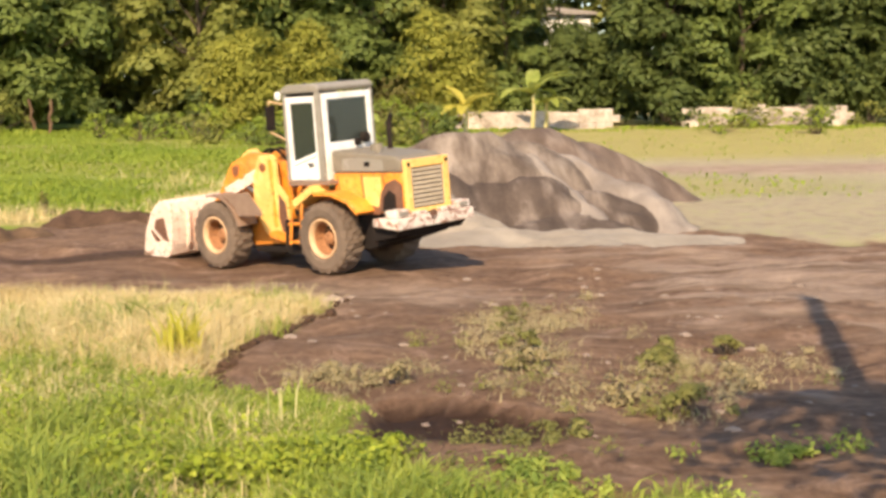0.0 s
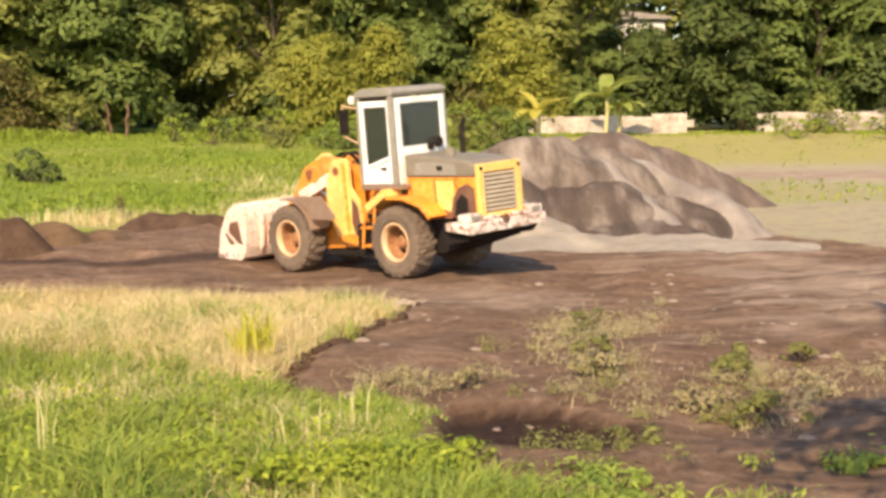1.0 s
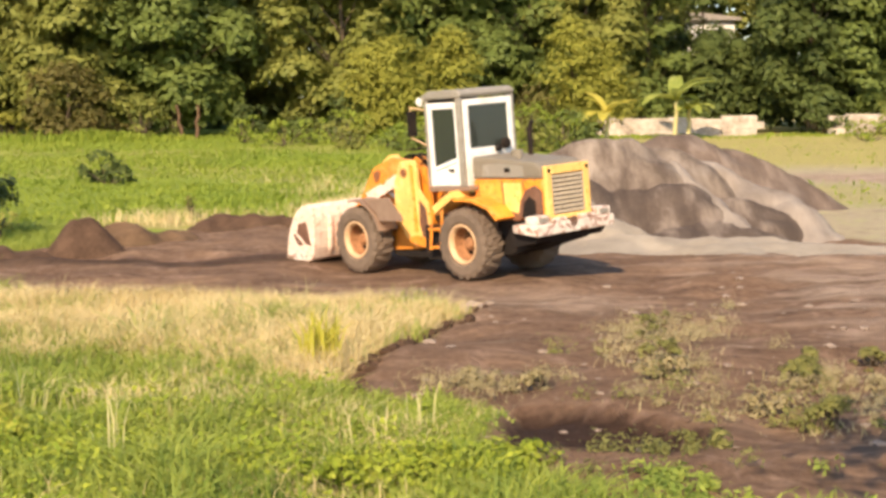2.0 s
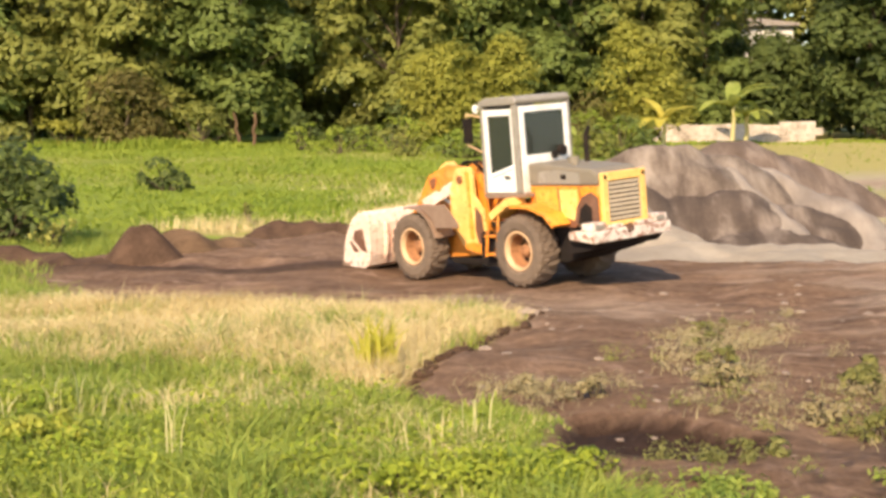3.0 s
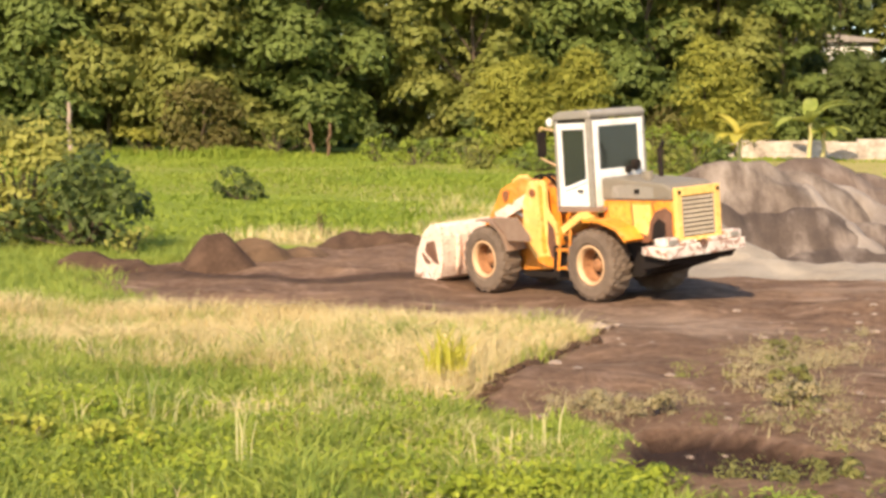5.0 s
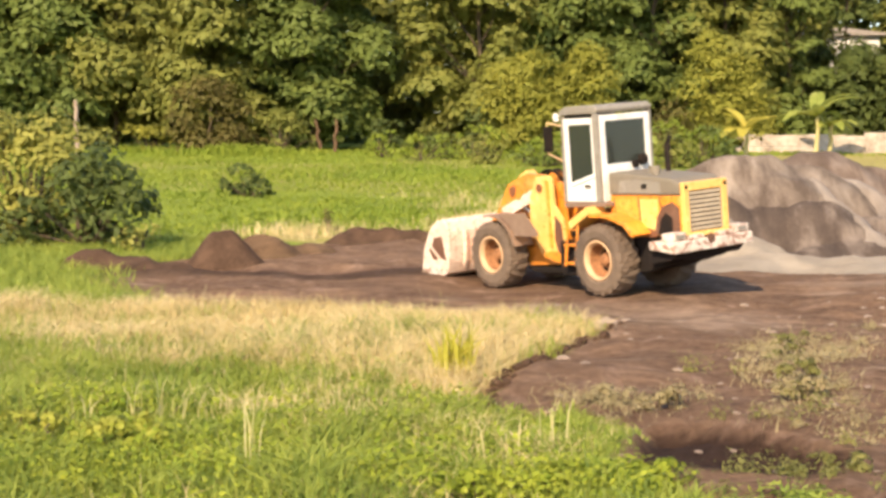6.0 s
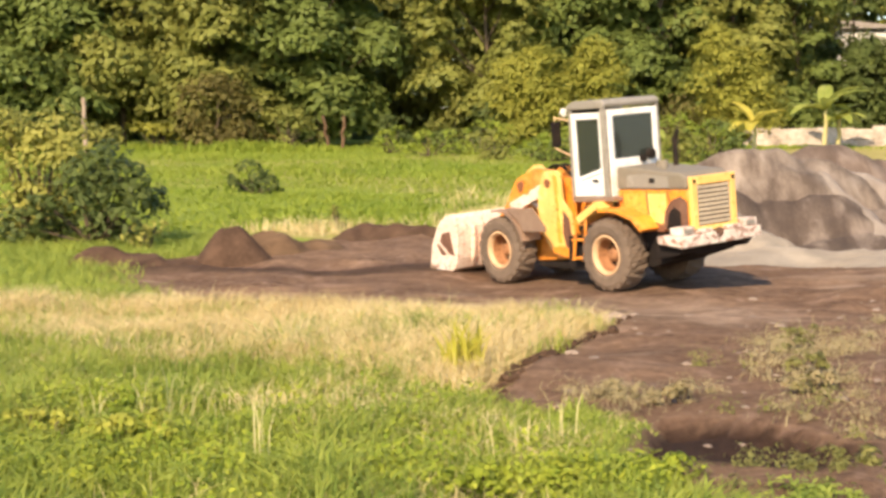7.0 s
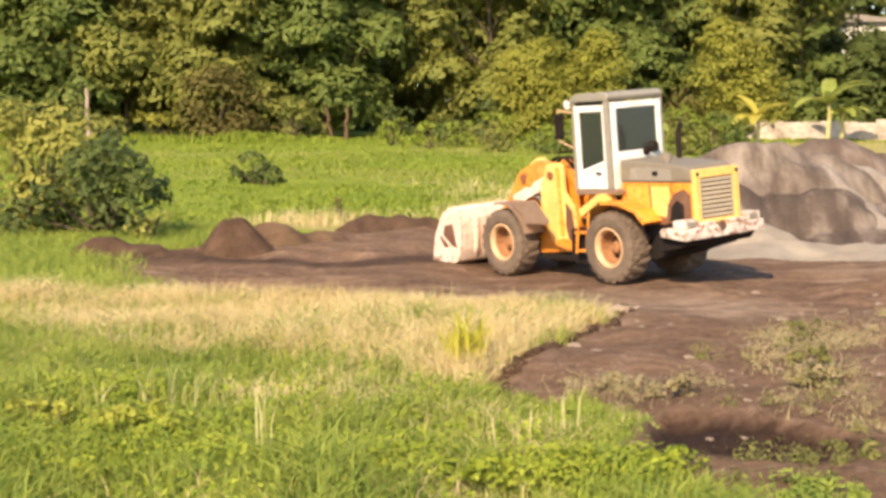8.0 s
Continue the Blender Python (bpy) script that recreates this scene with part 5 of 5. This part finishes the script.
banana(20.6, 88, 3.2, 205)

# wall along the field's far side
def field_wall(x0, x1, y, h, seed):
    g = np.random.default_rng(seed)
    w = thing("field_wall", Matrix.Translation((0, 0, 0)), "low weathered limewashed field wall", "wall", kind="structure")
    n = int((x1 - x0) / 1.0)
    for i in range(n):
        a = x0 + (x1 - x0) * i / n
        for j in range(3):
            z = H(a, y) + j * h / 3
            hh = h / 3 - 0.02 if j < 1 else (h / 3) * (1.0 if j < 2 else 0.55 + 2.2 * float(fbm(a, y, 0.5, 3, 9)) + g.uniform(-0.12, 0.12))
            if hh < 0.06:
                continue
            bm = box(bmesh.new(), a + 0.45 * (j % 2) + 0.002, a + 0.45 * (j % 2) + (x1 - x0) / n - 0.002, y + g.uniform(-0.02, 0.02), y + 0.3, z - (0.1 if j == 0 else 0.02), z + hh, min(0.035, hh * 0.3))
            part("block", bm, M_WALL, w)
    return w


field_wall(15.8, 25.5, 91, 1.25, 301)
field_wall(30.2, 41.0, 92, 1.3, 302)

# a white house behind the trees
hs = thing("house", Matrix.Translation((28.2, 118, H(28.2, 118))), "white plastered house behind the trees", "house")
bm = bmesh.new()
box(bm, -3, 3, 0, 7, -0.2, 8.3)
body = part("wall", bm, M_HOUSE, hs)
part("roof", prism(bmesh.new(), [(-3.4, 8.305), (-3.4, 8.5), (0, 8.9), (3.4, 8.5), (3.4, 8.305)], -0.5, 7.5), M_ROOF, hs, "grey corrugated roof")
for wx in (-1.6, 1.6):
    for wz in (1.2, 5.6):
        win = part("window", box(bmesh.new(), wx - 0.6, wx + 0.6, -0.04, -0.003, wz, wz + 1.5, 0.01), M_WHITE, hs)
        part("pane", box(bmesh.new(), wx - 0.5, wx + 0.5, -0.06, -0.042, wz + 0.1, wz + 1.4), M_GLASS, win)

for k, (x, y, h, wd) in enumerate(((-4.5, 84, 1.5, 3.5), (-2.2, 80, 1.2, 3.0), (0.3, 82, 1.6, 3.6), (2.8, 78, 1.3, 3.2), (5.2, 80, 1.6, 3.4), (6.9, 84, 1.9, 3.0), (10.3, 84, 1.9, 3.4), (12.6, 82, 1.6, 3.0), (29, 82, 1.2, 3.2), (34, 80, 1.4, 3.0))):
    bush(x, y, h * 1.35, wd * 1.4, M_MEADOW, 700 + k, "bright green shrub growing from the meadow", name="shrub", per=170, size=0.24, clumps=12, group="shrubs in the meadow")

for k, (x, y, h, wd, leaf) in enumerate(((1.2, 77, 1.9, 3.6, M_LEAF), (3.6, 74, 1.7, 3.2, M_LEAF_G), (5.6, 73, 1.9, 3.4, M_LEAF), (7.2, 71, 1.5, 2.6, M_LEAF_Y), (9.8, 73, 1.9, 3.2, M_LEAF), (11.6, 76, 2.2, 3.6, M_LEAF_G), (-1.4, 83, 1.8, 3.6, M_LEAF_G))):
    bush(x, y, h, wd, leaf, 730 + k, "rank green shrub where the meadow meets the wood", name="shrub", per=190, size=0.26, clumps=18, group="shrubs in the meadow")

# the trees beyond the meadow: (x, y, height, width, leaf, seed, low, leaning)
OLIVE = "tree with dense olive green foliage"
FRONT = [
    (-33, 97, 15, 9), (-27.5, 95, 14, 8.5), (-22, 97, 15.5, 9), (-16.5, 96, 14.5, 8), (-9.5, 97, 15, 8.5), (0.8, 97, 15.5, 8.0),
    (6.5, 99, 15, 8), (12.0, 99, 16, 8), (16.5, 100, 15, 7.5), (20.8, 101, 15, 5.6), (26.2, 103, 6.9, 6.0), (30.6, 97, 15, 6.5), (36.0, 97, 15, 7.5), (41.5, 98, 15, 8.5), (47, 98, 15, 9),
]
for k, (x, y, h, wd) in enumerate(FRONT):
    # dark leaf at x 26.2 puts the deep shade of the hollow into colour
    leaf = M_LEAF_D if x > 38 or x in (26.2, 30.6) else M_LEAF_G if x in (-27.5, -9.5, 6.5, 12.0, 20.8, 36.0) else M_LEAF
    tree(x, y, h, wd, leaf, 400 + k, OLIVE if leaf is M_LEAF else "tree with deep green foliage", low=0.03 + 0.04 * (k % 3), clumps=54, per=135, size=0.5, trunk_r=0.2)
BACK = [(-38, 108, 17, 10), (-30, 107, 17, 10), (-22, 109, 18, 10), (-14, 108, 17, 10), (-6, 109, 18, 10), (2, 108, 17, 10), (10, 110, 18, 10), (17.5, 109, 17, 9),
        (22.0, 112, 17, 8), (34.5, 108, 17, 9), (42, 109, 18, 10), (50, 108, 17, 10), (25.0, 128, 21, 11), (32.0, 129, 21, 11)]
for k, (x, y, h, wd) in enumerate(BACK):
    tree(x, y, h, wd, M_LEAF_D if k % 3 == 0 else M_LEAF, 450 + k, "tall tree in the wood behind the field", low=0.06, clumps=56, per=62, size=0.6, trunk_r=0.25)
for k, (x, y, h, wd) in enumerate(((3.4, 91, 6.0, 5.5), (7.0, 91.5, 6.6, 5.0), (14.6, 92, 7.6, 4.2), (16.4, 92.5, 6.0, 3.8))):
    tree(x, y, h, wd, M_LEAF_Y, 480 + k, "young tree with yellow-green foliage", low=0.08, clumps=44, per=170, size=0.26, trunk_r=0.1, cone=0.45)
tree(26.3, 108, 13.5, 5.0, M_LEAF_D, 497, "thin-crowned dark tree before the house", low=0.45, clumps=16, per=34, size=0.5, trunk_r=0.14)
# undergrowth along the wood's foot
tree(-15.3, 92.5, 4.6, 4.6, M_LEAF_B, 499, "half-dry brownish young tree", low=0.1, clumps=30, per=170, size=0.26, trunk_r=0.08)
UNDER = [(-31, 92), (-26, 93), (-22.5, 92), (-19, 93), (-13.5, 93), (-11, 92), (-5, 93), (-1.5, 92), (1.0, 91), (5.6, 90), (9.2, 90), (11.8, 90.5), (13.4, 91), (30, 93), (33.5, 91), (38.5, 92), (43, 93)]
for k, (x, y) in enumerate(UNDER):
    g = np.random.default_rng(500 + k)
    leaf = (M_LEAF, M_LEAF_D, M_LEAF_Y, M_LEAF_B)[(0, 1, 0, 2, 3, 0, 1)[k % 7]]
    words = {M_LEAF: "olive green", M_LEAF_D: "dark green", M_LEAF_Y: "yellow-green", M_LEAF_B: "half-dry brown"}[leaf]
    bush(x, y, g.uniform(1.8, 3.4), g.uniform(3.6, 5.2), leaf, 520 + k, words + " shrub at the foot of the wood", name="shrub", per=130, size=0.3, clumps=18, group="shrubs along the wood")

# beside the camera, unseen: a pole inferred from its shadow across the yard, a tree added to shade it
pole = thing("utility_pole", Matrix.Translation((4.2, 7.6, H(4.2, 7.6) - 0.3)), "weathered wooden pole beside the yard", "pole")
part("shaft", rod(bmesh.new(), (0, 0, 0), (0, 0, 9.3), 0.16, 14, 0.11), M_BARK, pole)
part("cap", rod(bmesh.new(), (0, 0, 9.3), (0, 0, 9.36), 0.14, 14), M_DARK, pole)
tree(3.2, 4.2, 6.9, 3.2, M_LEAF, 650, "unseen tree with a flat olive green crown, added to shade the yard", low=0.82, clumps=16, per=260, size=0.2, trunk_r=0.13, group="")

# the wood closes behind
g = np.random.default_rng(600)
n = 32000
c = np.stack([g.uniform(-75, 85, n), 127 + g.uniform(0, 5, n), g.uniform(0, 21, n)], 1)
nn = g.normal(size=(n, 3)) * 0.5 + np.array([0, -0.7, 0.5])
v, f = quads(c, nn, g.uniform(0.8, 1.6, n), g.uniform(0.6, 1.1, n), g.uniform(0, 6.28, n))
tagged(grown("far_wood", v.tolist(), f.tolist(), M_LEAF_D), "dark dense wood beyond the nearest trees", "wood", kind="stuff")
